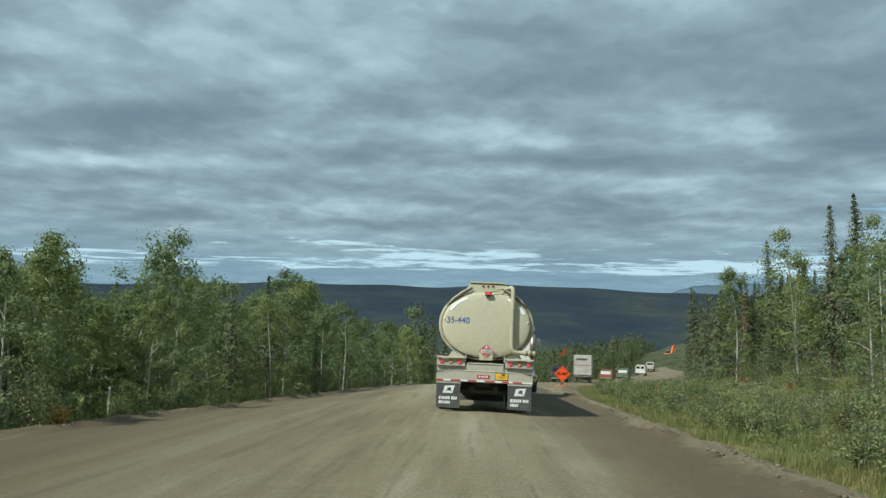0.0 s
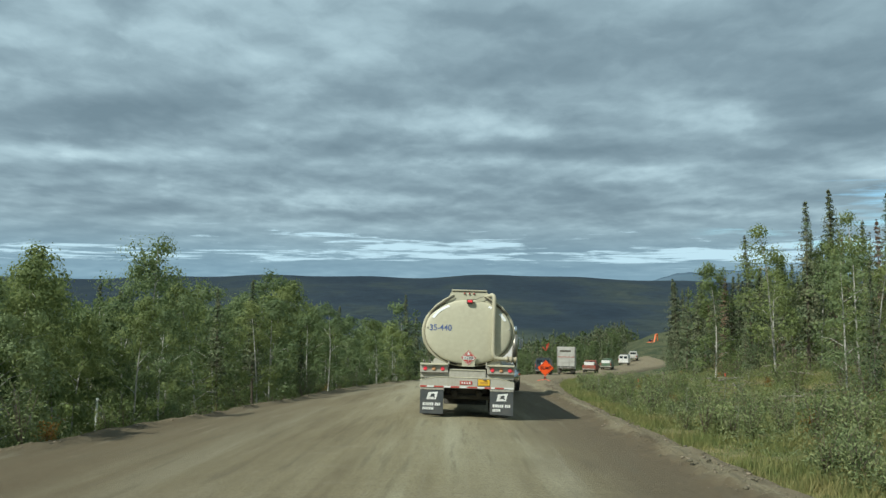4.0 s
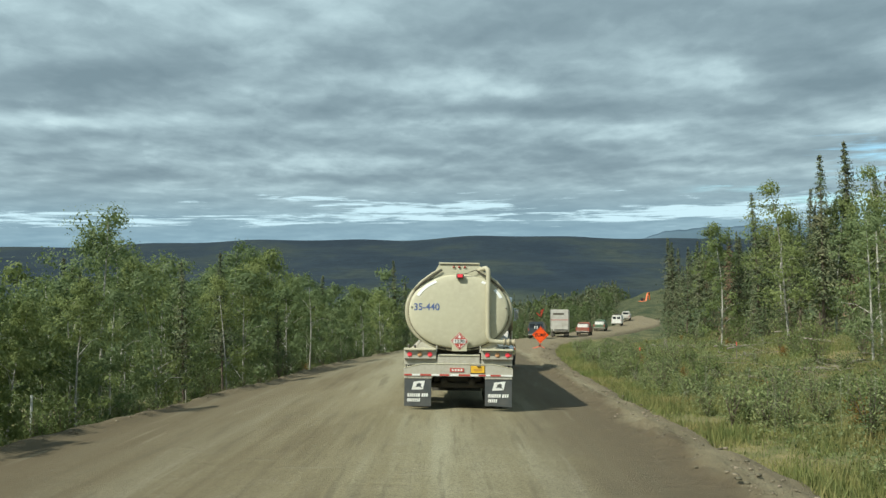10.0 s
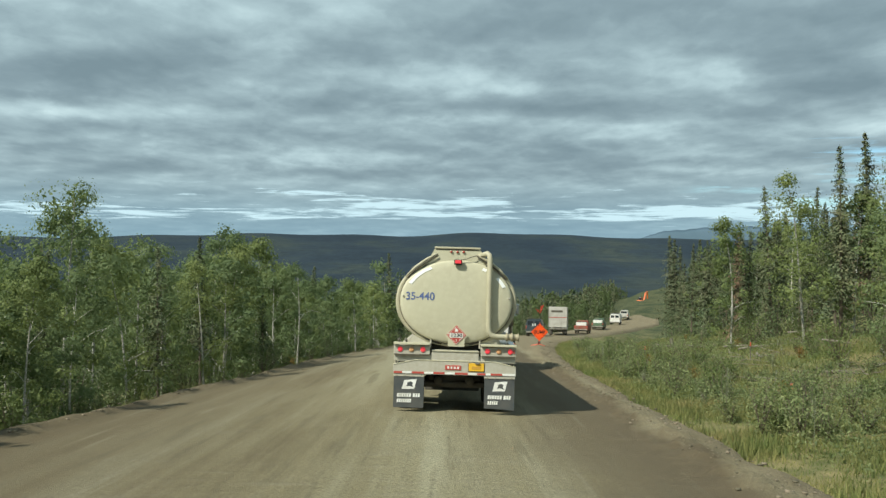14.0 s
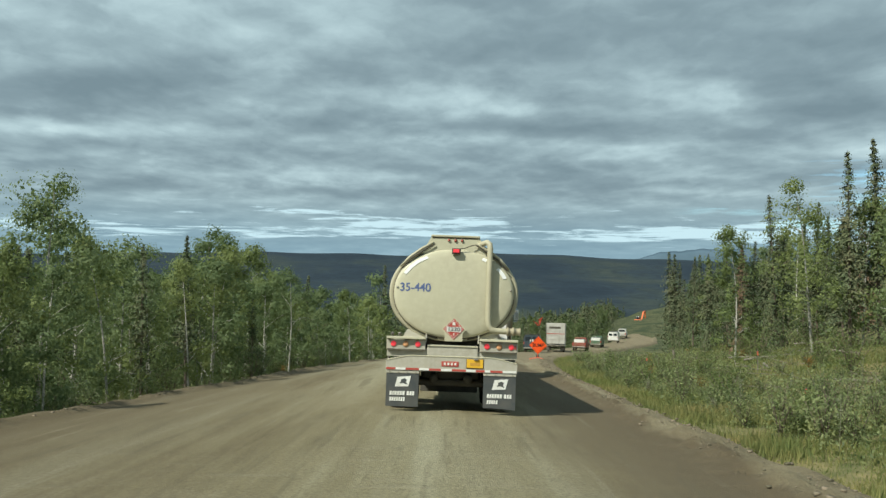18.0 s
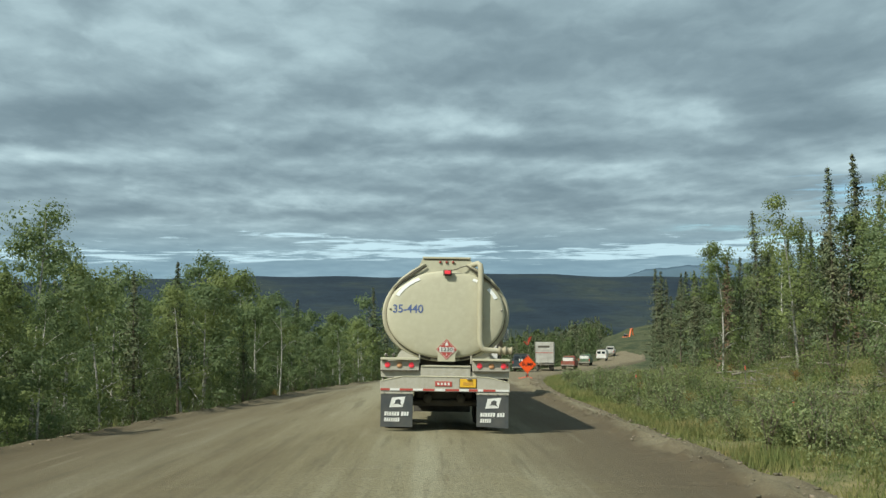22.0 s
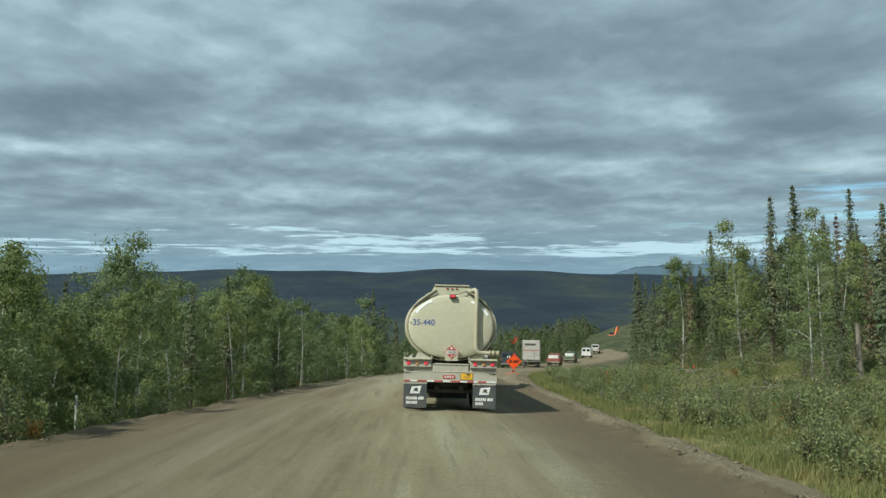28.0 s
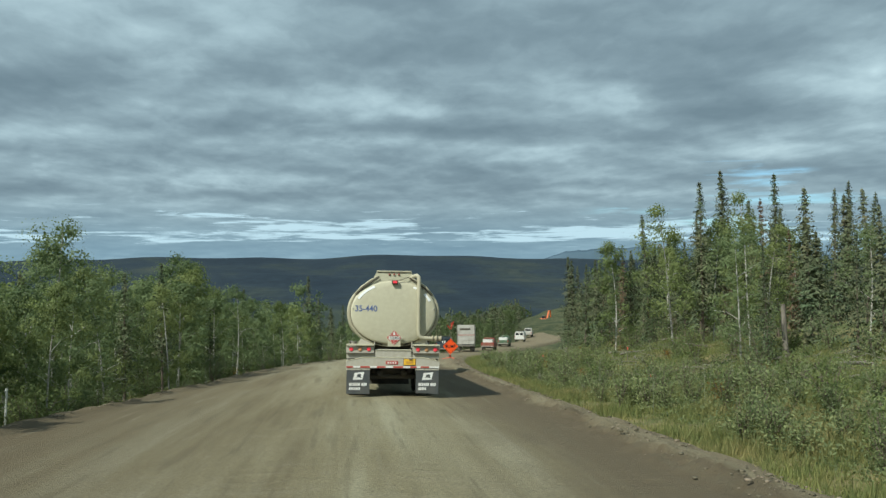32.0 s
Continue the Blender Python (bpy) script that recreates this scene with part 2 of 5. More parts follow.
BARK_SPRUCE = material("grey_brown_bark", (0.13, 0.10, 0.08), 0.9, second=(0.20, 0.165, 0.13), scale=3.0, stretch=(1, 1, 0.3))
DEAD_WOOD = material("weathered_dead_wood", (0.27, 0.24, 0.20), 0.85, second=(0.15, 0.13, 0.105), scale=3.0, stretch=(3, 3, 0.5))


def gravel_material():
    m = bpy.data.materials.new("packed_gravel")
    m.use_nodes = True
    k = Nodes(m.node_tree)
    co = k.add("ShaderNodeTexCoord").outputs["Object"]
    tracks = k.noise(k.mapping(co, (1.0, 0.022, 1.0), (2.0, 0, 0)), 0.95, 4.0, 0.6)
    patches = k.noise(k.mapping(co, (1.0, 0.35, 1.0)), 0.42, 5.0, 0.62)
    ripples = k.noise(k.mapping(co, (0.5, 1.6, 1.0)), 1.7, 5.0, 0.6, 0.6)
    grit = k.noise(co, 24.0, 7.0, 0.80)
    c = k.ramp(tracks, (0.36, (0.158, 0.133, 0.075)), (0.48, (0.245, 0.215, 0.126)), (0.56, (0.288, 0.262, 0.163)), (0.66, (0.36, 0.338, 0.227)))
    c = k.mix(k.ramp(patches, (0.42, 0.0), (0.62, 0.55)), c, (0.262, 0.236, 0.152, 1))
    c = k.mix(k.ramp(ripples, (0.54, 0.0), (0.70, 0.30)), c, (0.33, 0.305, 0.22, 1))
    # damp graded soil along the right-hand shoulder and the far edge
    across = k.math("ADD", k.add("ShaderNodeSeparateXYZ", {0: co}).outputs[0], k.math("MULTIPLY", k.math("SUBTRACT", patches, 0.5), 2.4))
    across = k.math("DIVIDE", k.math("ADD", across, 10.0), 20.0)
    damp = k.ramp(across, (0.12, 0.9), (0.24, 0.65), (0.42, 0.08), (0.54, 0.0), (0.61, 0.75), (0.70, 1.0), (0.725, 0.1))
    c = k.mix(damp, c, (0.112, 0.088, 0.053, 1))
    c = k.mix(k.ramp(across, (0.70, 0.0), (0.745, 0.85)), c, (0.215, 0.176, 0.110, 1))
    lines = k.noise(k.mapping(co, (1.0, 0.012, 1.0), (7.0, 0, 0)), 3.4, 3.0, 0.6)
    c = k.mix(k.ramp(lines, (0.34, 0.5), (0.44, 0.0)), c, (0.125, 0.108, 0.068, 1))
    c = k.mix(k.ramp(lines, (0.60, 0.0), (0.74, 0.30)), c, (0.32, 0.30, 0.22, 1))
    c = k.mix(k.ramp(grit, (0.36, 0.7), (0.55, 0.0)), c, (0.105, 0.085, 0.06, 1))
    c = k.mix(k.ramp(grit, (0.58, 0.0), (0.74, 0.4)), c, (0.36, 0.33, 0.25, 1))
    b = k.add("ShaderNodeBsdfPrincipled", {"Base Color": c, "Roughness": 0.9, "Specular IOR Level": 0.2})
    h = k.math("ADD", k.math("MULTIPLY", grit, 0.6), k.math("MULTIPLY", ripples, 1.4))
    n = k.add("ShaderNodeBump", {"Height": h, "Strength": 0.8, "Distance": 0.05})
    k.tree.links.new(n.outputs[0], b.inputs["Normal"])
    k.add("ShaderNodeOutputMaterial", {0: b.outputs[0]})
    return m


def ground_material():
    m = bpy.data.materials.new("tundra_ground")
    m.use_nodes = True
    k = Nodes(m.node_tree)
    co = k.add("ShaderNodeTexCoord").outputs["Object"]
    n1, n2, n3 = k.noise(co, 0.22, 5.0, 0.6), k.noise(co, 1.9, 5.0, 0.65), k.noise(co, 9.0, 4.0, 0.7)
    near = k.ramp(n1, (0.38, (0.10, 0.125, 0.050)), (0.50, (0.17, 0.165, 0.075)), (0.62, (0.25, 0.21, 0.105)))
    near = k.mix(k.ramp(n2, (0.45, 0.0), (0.65, 0.7)), near, (0.10, 0.112, 0.048, 1))
    near = k.mix(k.ramp(n3, (0.5, 0.0), (0.75, 0.6)), near, (0.17, 0.14, 0.09, 1))
    # woods on the far hills, with cloud shade and haze painted into them
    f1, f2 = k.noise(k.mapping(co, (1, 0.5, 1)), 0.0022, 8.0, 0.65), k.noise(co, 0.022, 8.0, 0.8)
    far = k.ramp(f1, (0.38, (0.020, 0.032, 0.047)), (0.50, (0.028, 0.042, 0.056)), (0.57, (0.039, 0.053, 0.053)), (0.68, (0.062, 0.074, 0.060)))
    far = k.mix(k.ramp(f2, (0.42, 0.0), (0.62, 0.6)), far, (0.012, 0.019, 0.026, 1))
    # the paler valley patches have sunlight put into their colour
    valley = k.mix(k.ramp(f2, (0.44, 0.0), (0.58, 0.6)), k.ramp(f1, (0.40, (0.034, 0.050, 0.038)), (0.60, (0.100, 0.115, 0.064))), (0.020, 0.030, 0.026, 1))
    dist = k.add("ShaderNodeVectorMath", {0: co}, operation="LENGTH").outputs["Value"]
    floor = k.ramp(n1, (0.38, (0.048, 0.062, 0.033)), (0.62, (0.125, 0.125, 0.064)))
    floor = k.mix(k.ramp(n2, (0.45, 0.0), (0.60, 0.8)), floor, (0.028, 0.040, 0.022, 1))
    c = k.mix(k.ramp(k.math("DIVIDE", dist, 1000.0), (0.07, 0.0), (0.14, 1.0)), near, floor)
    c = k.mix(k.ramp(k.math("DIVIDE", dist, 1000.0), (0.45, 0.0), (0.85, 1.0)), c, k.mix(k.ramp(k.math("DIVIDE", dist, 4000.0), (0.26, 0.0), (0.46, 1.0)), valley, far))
    b = k.add("ShaderNodeBsdfPrincipled", {"Base Color": c, "Roughness": 0.95, "Specular IOR Level": 0.1})
    n = k.add("ShaderNodeBump", {"Height": n3, "Strength": 0.6, "Distance": 0.08})
    k.tree.links.new(n.outputs[0], b.inputs["Normal"])
    k.add("ShaderNodeOutputMaterial", {0: b.outputs[0]})
    return m


# the blue haze of distance is part of this base colour
RIDGE = material("painted_haze_slope", (0.105, 0.155, 0.205), 1.0, second=(0.085, 0.13, 0.17), scale=0.004, spec=0.0)
GRAVEL, GROUND = gravel_material(), ground_material()
STONE = material("road_stones", (0.20, 0.17, 0.12), 0.9, island=0.9)
PAINT_TAN = material("tan_tank_paint", (0.52, 0.495, 0.36), 0.42, second=(0.475, 0.445, 0.325), scale=1.2, third=(0.545, 0.52, 0.39), spec=0.35, bump=0.02, bump_scale=6)
PAINT_EDGE = material("dusty_tan_rim_paint", (0.47, 0.44, 0.32), 0.5, second=(0.40, 0.37, 0.265), scale=2.5)
FRAME_TAN = material("dusty_frame_paint", (0.45, 0.43, 0.355), 0.55, second=(0.38, 0.35, 0.28), scale=2.0, third=(0.48, 0.46, 0.40))
# gap dark and rubber: dusty, and lifted in tone to stand in for haze
GAP_DARK = material("dusty_dark_with_haze", (0.075, 0.068, 0.055), 0.9, second=(0.11, 0.10, 0.078), scale=2.0)
RUBBER = material("dusty_rubber_with_haze", (0.07, 0.067, 0.06), 0.85, second=(0.12, 0.11, 0.09), scale=2.5)
FLAP = material("grey_rubber_flap", (0.062, 0.070, 0.074), 0.75, second=(0.095, 0.096, 0.09), scale=3.0)
WHITE = material("white_vinyl", (0.80, 0.80, 0.78), 0.5, second=(0.66, 0.65, 0.6), scale=5.0)
STRIP_WHITE = material("clean_reflective_white", (0.86, 0.87, 0.86), 0.35, spec=0.5)
RED = material("red_reflector", (0.48, 0.075, 0.06), 0.4, second=(0.40, 0.09, 0.07), scale=6.0)
RED_LIT = material("lit_red_lens", (0.7, 0.05, 0.06), 0.3, emit=(1.0, 0.07, 0.10, 0.28))
RED_DULL = material("unlit_red_lens", (0.38, 0.08, 0.06), 0.35)
AMBER = material("amber_lens", (0.66, 0.34, 0.17), 0.35)
BLUE_TEXT = material("faded_blue_lettering", (0.10, 0.14, 0.30), 0.5)
YELLOW = material("yellow_plate", (0.75, 0.44, 0.04), 0.45)
STEEL = material("dull_steel", (0.42, 0.40, 0.36), 0.4, 0.8, second=(0.30, 0.27, 0.22), scale=4.0)
CHROME = material("chrome", (0.7, 0.7, 0.7), 0.15, 1.0)
CAB_WHITE = material("white_cab_paint", (0.72, 0.72, 0.70), 0.35, second=(0.62, 0.60, 0.55), scale=2.0)
GLASS_DARK = material("dark_window_glass", (0.02, 0.025, 0.03), 0.08, spec=0.6)
# weak glow added to the sign cloth, which is no lamp
ORANGE = material("fluorescent_orange_fabric", (0.92, 0.105, 0.02), 0.6, emit=(1.0, 0.10, 0.01, 0.12))
FLAG_ORANGE = material("orange_red_flag_cloth", (0.85, 0.16, 0.10), 0.7)
BLACK = material("black_print", (0.02, 0.02, 0.02), 0.6)
BLUE_PAINT = material("dark_blue_car_paint", (0.030, 0.048, 0.062), 0.4, second=(0.06, 0.07, 0.075), scale=2.0)
RED_PAINT = material("faded_red_paint", (0.28, 0.075, 0.055), 0.55, second=(0.24, 0.13, 0.09), scale=1.5)
GREEN_PAINT = material("green_machine_paint", (0.07, 0.15, 0.085), 0.55, second=(0.14, 0.16, 0.11), scale=1.5)
ORANGE_PAINT = material("orange_machine_paint", (0.62, 0.13, 0.03), 0.45)
BOX_WHITE = material("dusty_white_panel", (0.50, 0.49, 0.45), 0.55, second=(0.38, 0.36, 0.32), scale=1.5)


# ---- mesh helpers ----
def mesh_of(name, verts, faces, mat, smooth=False):
    """A mesh from an array of corners and an array of faces with one count of corners."""
    me = bpy.data.meshes.new(name)
    verts, faces = np.asarray(verts, np.float32), np.asarray(faces, np.int32)
    me.vertices.add(len(verts))
    me.vertices.foreach_set("co", verts.ravel())
    me.loops.add(faces.size)
    me.loops.foreach_set("vertex_index", faces.ravel())
    me.polygons.add(len(faces))
    me.polygons.foreach_set("loop_start", np.arange(0, faces.size, faces.shape[1], dtype=np.int32))
    if smooth:
        me.polygons.foreach_set("use_smooth", np.ones(len(faces), bool))
    me.update(calc_edges=True)
    me.materials.append(mat)
    return me


def hang(name, data, parent, label=""):
    ob = new(name, data)
    ob.parent = parent
    return tagged(ob, label)


def part(name, bm, mat, parent, label="", smooth=False):
    me = bpy.data.meshes.new(name)
    bm.normal_update()
    bm.to_mesh(me)
    bm.free()
    if smooth:
        me.polygons.foreach_set("use_smooth", np.ones(len(me.polygons), bool))
    me.materials.append(mat)
    return hang(name, me, parent, label)


def box(cx, cy, cz, sx, sy, sz, bevel=0.0, bm=None, turn=None):
    bm = bm or bmesh.new()
    made = bmesh.ops.create_cube(bm, size=1.0)["verts"]
    for v in made:
        v.co = Vector((v.co.x * sx, v.co.y * sy, v.co.z * sz))
    if bevel:
        edges = {e for v in made for e in v.link_edges}
        made = bmesh.ops.bevel(bm, geom=list(edges), offset=bevel, segments=2, affect="EDGES", profile=0.5)["verts"]
        made = list({v for f in bm.faces for v in f.verts if v in set(made)})
    m = Matrix.Translation((cx, cy, cz)) @ (turn or Matrix())
    for v in made:
        v.co = m @ v.co
    return bm


def tube(points, radius, seg=10, bm=None, caps=True):
    """A round bar along points; radius is one number or one for each point."""
    bm = bm or bmesh.new()
    pts = [Vector(p) for p in points]
    rad = radius if isinstance(radius, (list, tuple)) else [radius] * len(pts)
    rings = []
    side = None
    for i, p in enumerate(pts):
        d = (pts[min(i + 1, len(pts) - 1)] - pts[max(i - 1, 0)]).normalized()
        if side is None:
            side = d.orthogonal().normalized()
        side = (side - d * side.dot(d)).normalized()
        other = d.cross(side)
        rings.append([bm.verts.new(p + (side * math.cos(a) + other * math.sin(a)) * rad[i]) for a in (2 * math.pi * k / seg for k in range(seg))])
    for a, b in zip(rings, rings[1:]):
        for k in range(seg):
            bm.faces.new((a[k], a[(k + 1) % seg], b[(k + 1) % seg], b[k]))
    if caps:
        bm.faces.new(rings[0][::-1])
        bm.faces.new(rings[-1])
    return bm


def prism(outline, y0, y1, bm=None):
    """An outline in x and z, drawn out from y0 to y1."""
    bm = bm or bmesh.new()
    a = [bm.verts.new((x, y0, z)) for x, z in outline]
    b = [bm.verts.new((x, y1, z)) for x, z in outline]
    n = len(outline)
    bm.faces.new(a)
    bm.faces.new(b[::-1])
    for k in range(n):
        bm.faces.new((a[k], b[k], b[(k + 1) % n], a[(k + 1) % n]))
    bmesh.ops.recalc_face_normals(bm, faces=bm.faces)
    return bm


def lettering(name, text, size, m, mat, parent, label="", width=None):
    """Letters in the built-in font, as a mesh that stands in the plane of x and z and reads from -y."""
    cu = bpy.data.curves.new(name, "FONT")
    cu.body, cu.size, cu.extrude, cu.align_x, cu.align_y = text, size, 0.002, "CENTER", "CENTER"
    cu.offset = 0.016 * size
    ob = bpy.data.objects.new(name, cu)
    scene.collection.objects.link(ob)
    bpy.context.view_layer.update()
    me = bpy.data.meshes.new_from_object(ob.evaluated_get(bpy.context.evaluated_depsgraph_get()))
    bpy.data.objects.remove(ob)
    wide = max(v.co.x for v in me.vertices) - min(v.co.x for v in me.vertices)
    me.transform(m @ pose(0, 0, 0, 90, 0, 0) @ Matrix.Diagonal(((width / wide) if width else 1.0, 1, 1, 1)))
    me.materials.clear()
    me.materials.append(mat)
    return hang(name, me, parent, label)


# ---- the lie of the land ----
_s = np.arange(-400.0, 1200.0, 1.0)
_slope = np.interp(_s, [-400, -120, -40, -12, 8, 40, 70, 100, 130, 165, 200, 225, 320, 500, 1200], [0.0, 0.0, 0.045, 0.058, 0.065, 0.080, 0.088, 0.076, 0.052, 0.022, 0.01, 0.045, 0.05, 0.03, 0.02])
_fall = np.cumsum(_slope)
_fall = _fall - np.interp(0.0, _s, _fall)


def road_z(y):
    return -np.interp(y, _s, _fall)


def road_x(y):
    """Middle of the carriageway: straight, then bending to the right."""
    y = np.asarray(y, float)
    return -1.9 + np.where(y > 5, np.minimum((y - 5) ** 2 / 560.0, 0.27 * np.abs(y - 5)), 0.0)


def bank(x, y):
    """How much the banked stretch of road lifts its left side and lowers its right."""
    return -np.clip(x, -10.0, 7.0) * math.tan(radians(BANK)) * np.interp(y, [-90, -40, 35, 85], [0.0, 1.0, 1.0, 0.0])


RIGHT = 6.6   # the right-hand edge from the middle


def left_edge(y):
    """The left-hand edge from the middle: the road narrows down the hill."""
    return np.interp(y, [-14, -8, 2, 12, 32], [-7.5, -7.1, -5.9, -5.0, -4.4])


def wobble(x, y, size, seed=0.0):
    """A smooth, cheap, repeatable unevenness between about -1 and 1."""
    u, v = x / size + seed, y / size - seed * 1.7
    return (np.sin(u * 1.3 + 1.9 * np.sin(v * 0.7 + seed)) + np.sin(v * 1.7 + 1.3 * np.sin(u * 0.9 + 2.0 * seed)) + 0.6 * np.sin(2.9 * u - 2.3 * v + seed)) / 2.6


def ground_z(x, y):
    x, y = np.asarray(x, float), np.asarray(y, float)
    d = x - road_x(y)
    r = np.hypot(x, y + 20)
    right, left = np.maximum(d - RIGHT - 1.3, 0), np.maximum(left_edge(y) - 0.5 - d, 0)
    lift = np.interp(right, [0, 3, 10, 25, 60, 120, 300, 600], [-0.35, -0.25, 0.75, 2.6, 5.5, 10, 22, 25])
    drop = -np.interp(left, [0, 1.2, 5, 14, 40, 120, 400], [0.45, 1.1, 2.7, 4.2, 6.0, 12.0, 30])
    lift = lift - 1.9 * np.exp(-((y - 88) / 34.0) ** 2) * np.clip(1.0 - right / 30.0, 0, 1) * np.clip((right - 0.8) / 4.0, 0, 1)
    rough = (0.16 * wobble(x, y, 1.9, 0.4) + 0.35 * wobble(x, y, 7.0, 1.1)) * np.clip((right + left - 0.4) / 3.0, 0, 1)
    near = road_z(np.clip(y, -390, 1100)) + bank(x, y) + np.where(d > 0, lift, drop) + rough
    near = np.where((d > left_edge(y) - 0.4) & (d < RIGHT + 0.55), near - 0.45, near)
    az = np.degrees(np.arctan2(x, y + 20))
    far = np.interp(r, [200, 700, 1500, 2300, 3000, 3700, 4300, 4700], [-16, -50, -74, -48, -8, 46, 86, 70])
    crest = 1.0 + 0.16 * np.sin(az / 9.0 + 1.3) + 0.09 * np.sin(az / 3.1 + 0.6 * np.sin(az / 5.0)) + 0.04 * np.sin(az / 1.1 + 0.5)
    far = np.where(r > 2600, far + (crest - 1.0) * 90 * np.clip((r - 2600) / 1500, 0, 1), far) + (16.0 * wobble(x, y, 330.0, 2.2) + 7.0 * wobble(x, y, 120.0, 0.7)) * np.clip((r - 500) / 900, 0, 1) * np.clip((3900 - r) / 900, 0.12, 1)
    f = np.clip((r - 180) / 420, 0, 1)
    f = f * f * (3 - 2 * f)
    return near * (1 - f) + far * f + 17.0 * np.exp(-((az - 20.0) / 10.0) ** 2 - ((r - 400) / 120.0) ** 2)


def make_ground():
    az = np.radians(np.concatenate([np.arange(-180, -44, 4.0), np.arange(-44, 44, 0.5), np.arange(44, 180, 4.0)]))
    rr = np.concatenate([[0.0], np.geomspace(2.0, 4700.0, 190)])
    a, r = np.meshgrid(az, rr)
    x, y = r * np.sin(a), r * np.cos(a) - 20
    v = np.stack([x, y, ground_z(x, y)], -1).reshape(-1, 3)
    n = len(az)
    i, j = np.meshgrid(np.arange(len(rr) - 1), np.arange(n), indexing="ij")
    k = (j + 1) % n
    f = np.stack([i * n + j, i * n + k, (i + 1) * n + k, (i + 1) * n + j], -1).reshape(-1, 4)
    tagged(new("ground", mesh_of("ground", v, f, GROUND, True)), "rolling tundra ground with grassy verges and far wooded hills with painted haze", "ground", kind="structure")


def make_road():
    ys = np.concatenate([np.arange(-385, -70, 5.0), np.arange(-70, -20, 0.6), np.arange(-20, 20, 0.16), np.arange(20, 60, 0.4), np.arange(60, 420, 2.0)])
    side = np.concatenate([[-7.5, -6.9, -6.6, -6.35, -6.1, -5.9], np.arange(-5.6, 4.7, 0.4), np.arange(4.7, 6.7, 0.13), [6.9, 7.2, 7.5, 7.8, 8.1, 8.5]])
    level = np.interp(side, [-7.5, -6.9, -6.5, -6.2, -5.85, -3.0, 0, 2.0, 5.6, 6.2, 6.7, 7.3, 7.9, 8.5], [-1.8, -0.85, -0.34, -0.28, -0.38, -0.13, 0.0, -0.02, -0.11, -0.07, -0.12, -0.34, -0.85, -1.3])
    s, y = np.meshgrid(side, ys)
    x = np.where(s < 0, s * left_edge(y) / -6.2, s * np.interp(y, [70, 160], [1.0, 0.68])) + road_x(y)
    edge = np.clip((np.abs(s) - 5.4) / 1.2, 0, 1)
    x = x + edge * 0.22 * wobble(y * 1.0, y * 0.31 + s, 1.7, 0.8)
    windrow = np.clip(1 - np.abs(s - 5.9) / 0.6, 0, 1) * (0.07 + 0.08 * wobble(x, y, 0.3, 6.1) + 0.08 * wobble(x, y, 0.13, 2.7))
    bumps = windrow + 0.008 * wobble(x, y, 0.9, 0.2) + 0.018 * wobble(x, y * 0.25, 1.3, 3.1) + edge * (0.05 * wobble(x, y, 0.45, 1.5) + 0.04 * wobble(x, y, 1.1, 4.5))
    z = road_z(y) + bank(x, y) + level + bumps
    v = np.stack([x, y, z], -1).reshape(-1, 3)
    n = len(side)
    i, j = np.meshgrid(np.arange(len(ys) - 1), np.arange(n - 1), indexing="ij")
    f = np.stack([i * n + j, i * n + j + 1, (i + 1) * n + j + 1, (i + 1) * n + j], -1).reshape(-1, 4)
    tagged(new("road", mesh_of("road", v, f, GRAVEL, True)), "wide packed gravel road with pale wheel tracks, downhill", "road", kind="structure")


def make_ridge():
    """One mountain beyond the last hills, with haze put into its colour."""
    az = np.radians(np.linspace(8, 40, 120))
    deg = np.degrees(az)
    top = 120 + 150 * np.exp(-((deg - 19) / 5.5) ** 2) + 40 * np.exp(-((deg - 15) / 2.0) ** 2) + 60 * np.exp(-((deg - 28) / 7.0) ** 2) + 8 * np.sin(deg * 2.3) + 4 * np.sin(deg * 7.1)
    rows = [np.stack([r * np.sin(az), r * np.cos(az) - 20, h], 1) for r, h in ((4710, top * 0 - 60), (4760, top * 0.46), (4820, top * 0.54), (4880, top * 0 - 60))]
    n = len(az)
    i, j = np.meshgrid(np.arange(3), np.arange(n - 1), indexing="ij")
    f = np.stack([i * n + j, i * n + j + 1, (i + 1) * n + j + 1, (i + 1) * n + j], -1).reshape(-1, 4)
    tagged(new("distant_ridge", mesh_of("distant_ridge", np.concatenate(rows), f, RIDGE, True)), "mountain ridge on the horizon with blue haze painted in", "mountain", kind="structure")


make_ground()
make_ridge()
make_road()


# ---- plants ----
def leaf_quads(rng, centres, size, flat=0.0, aspect=0.6, face=None, loose=0.32):
    """Small pointed leaves, four corners each, at random angles round their centres; face: the way that each one mostly looks."""
    n = len(centres)
    a = rng.normal(size=(n, 3))
    a[:, 2] *= 1.0 - 0.5 * flat
    b = rng.normal(size=(n, 3))
    b[:, 2] *= 1.0 - 0.8 * flat
    if face is not None:
        w = face / (np.linalg.norm(face, axis=1)[:, None] + 1e-6) + rng.normal(size=(n, 3)) * loose
        w /= np.linalg.norm(w, axis=1)[:, None]
        a -= w * (a * w).sum(1)[:, None]
        b = np.cross(w, a)
    a /= np.linalg.norm(a, axis=1)[:, None]
    b -= a * (a * b).sum(1)[:, None]
    b /= np.linalg.norm(b, axis=1)[:, None]
    s = (size * rng.uniform(0.6, 1.3, n))[:, None]
    v = np.stack([centres - a * s * 0.5, centres + b * s * aspect * 0.5, centres + a * s * 0.5, centres - b * s * aspect * 0.5], 1)
    return v.reshape(-1, 3), np.arange(4 * n).reshape(-1, 4)


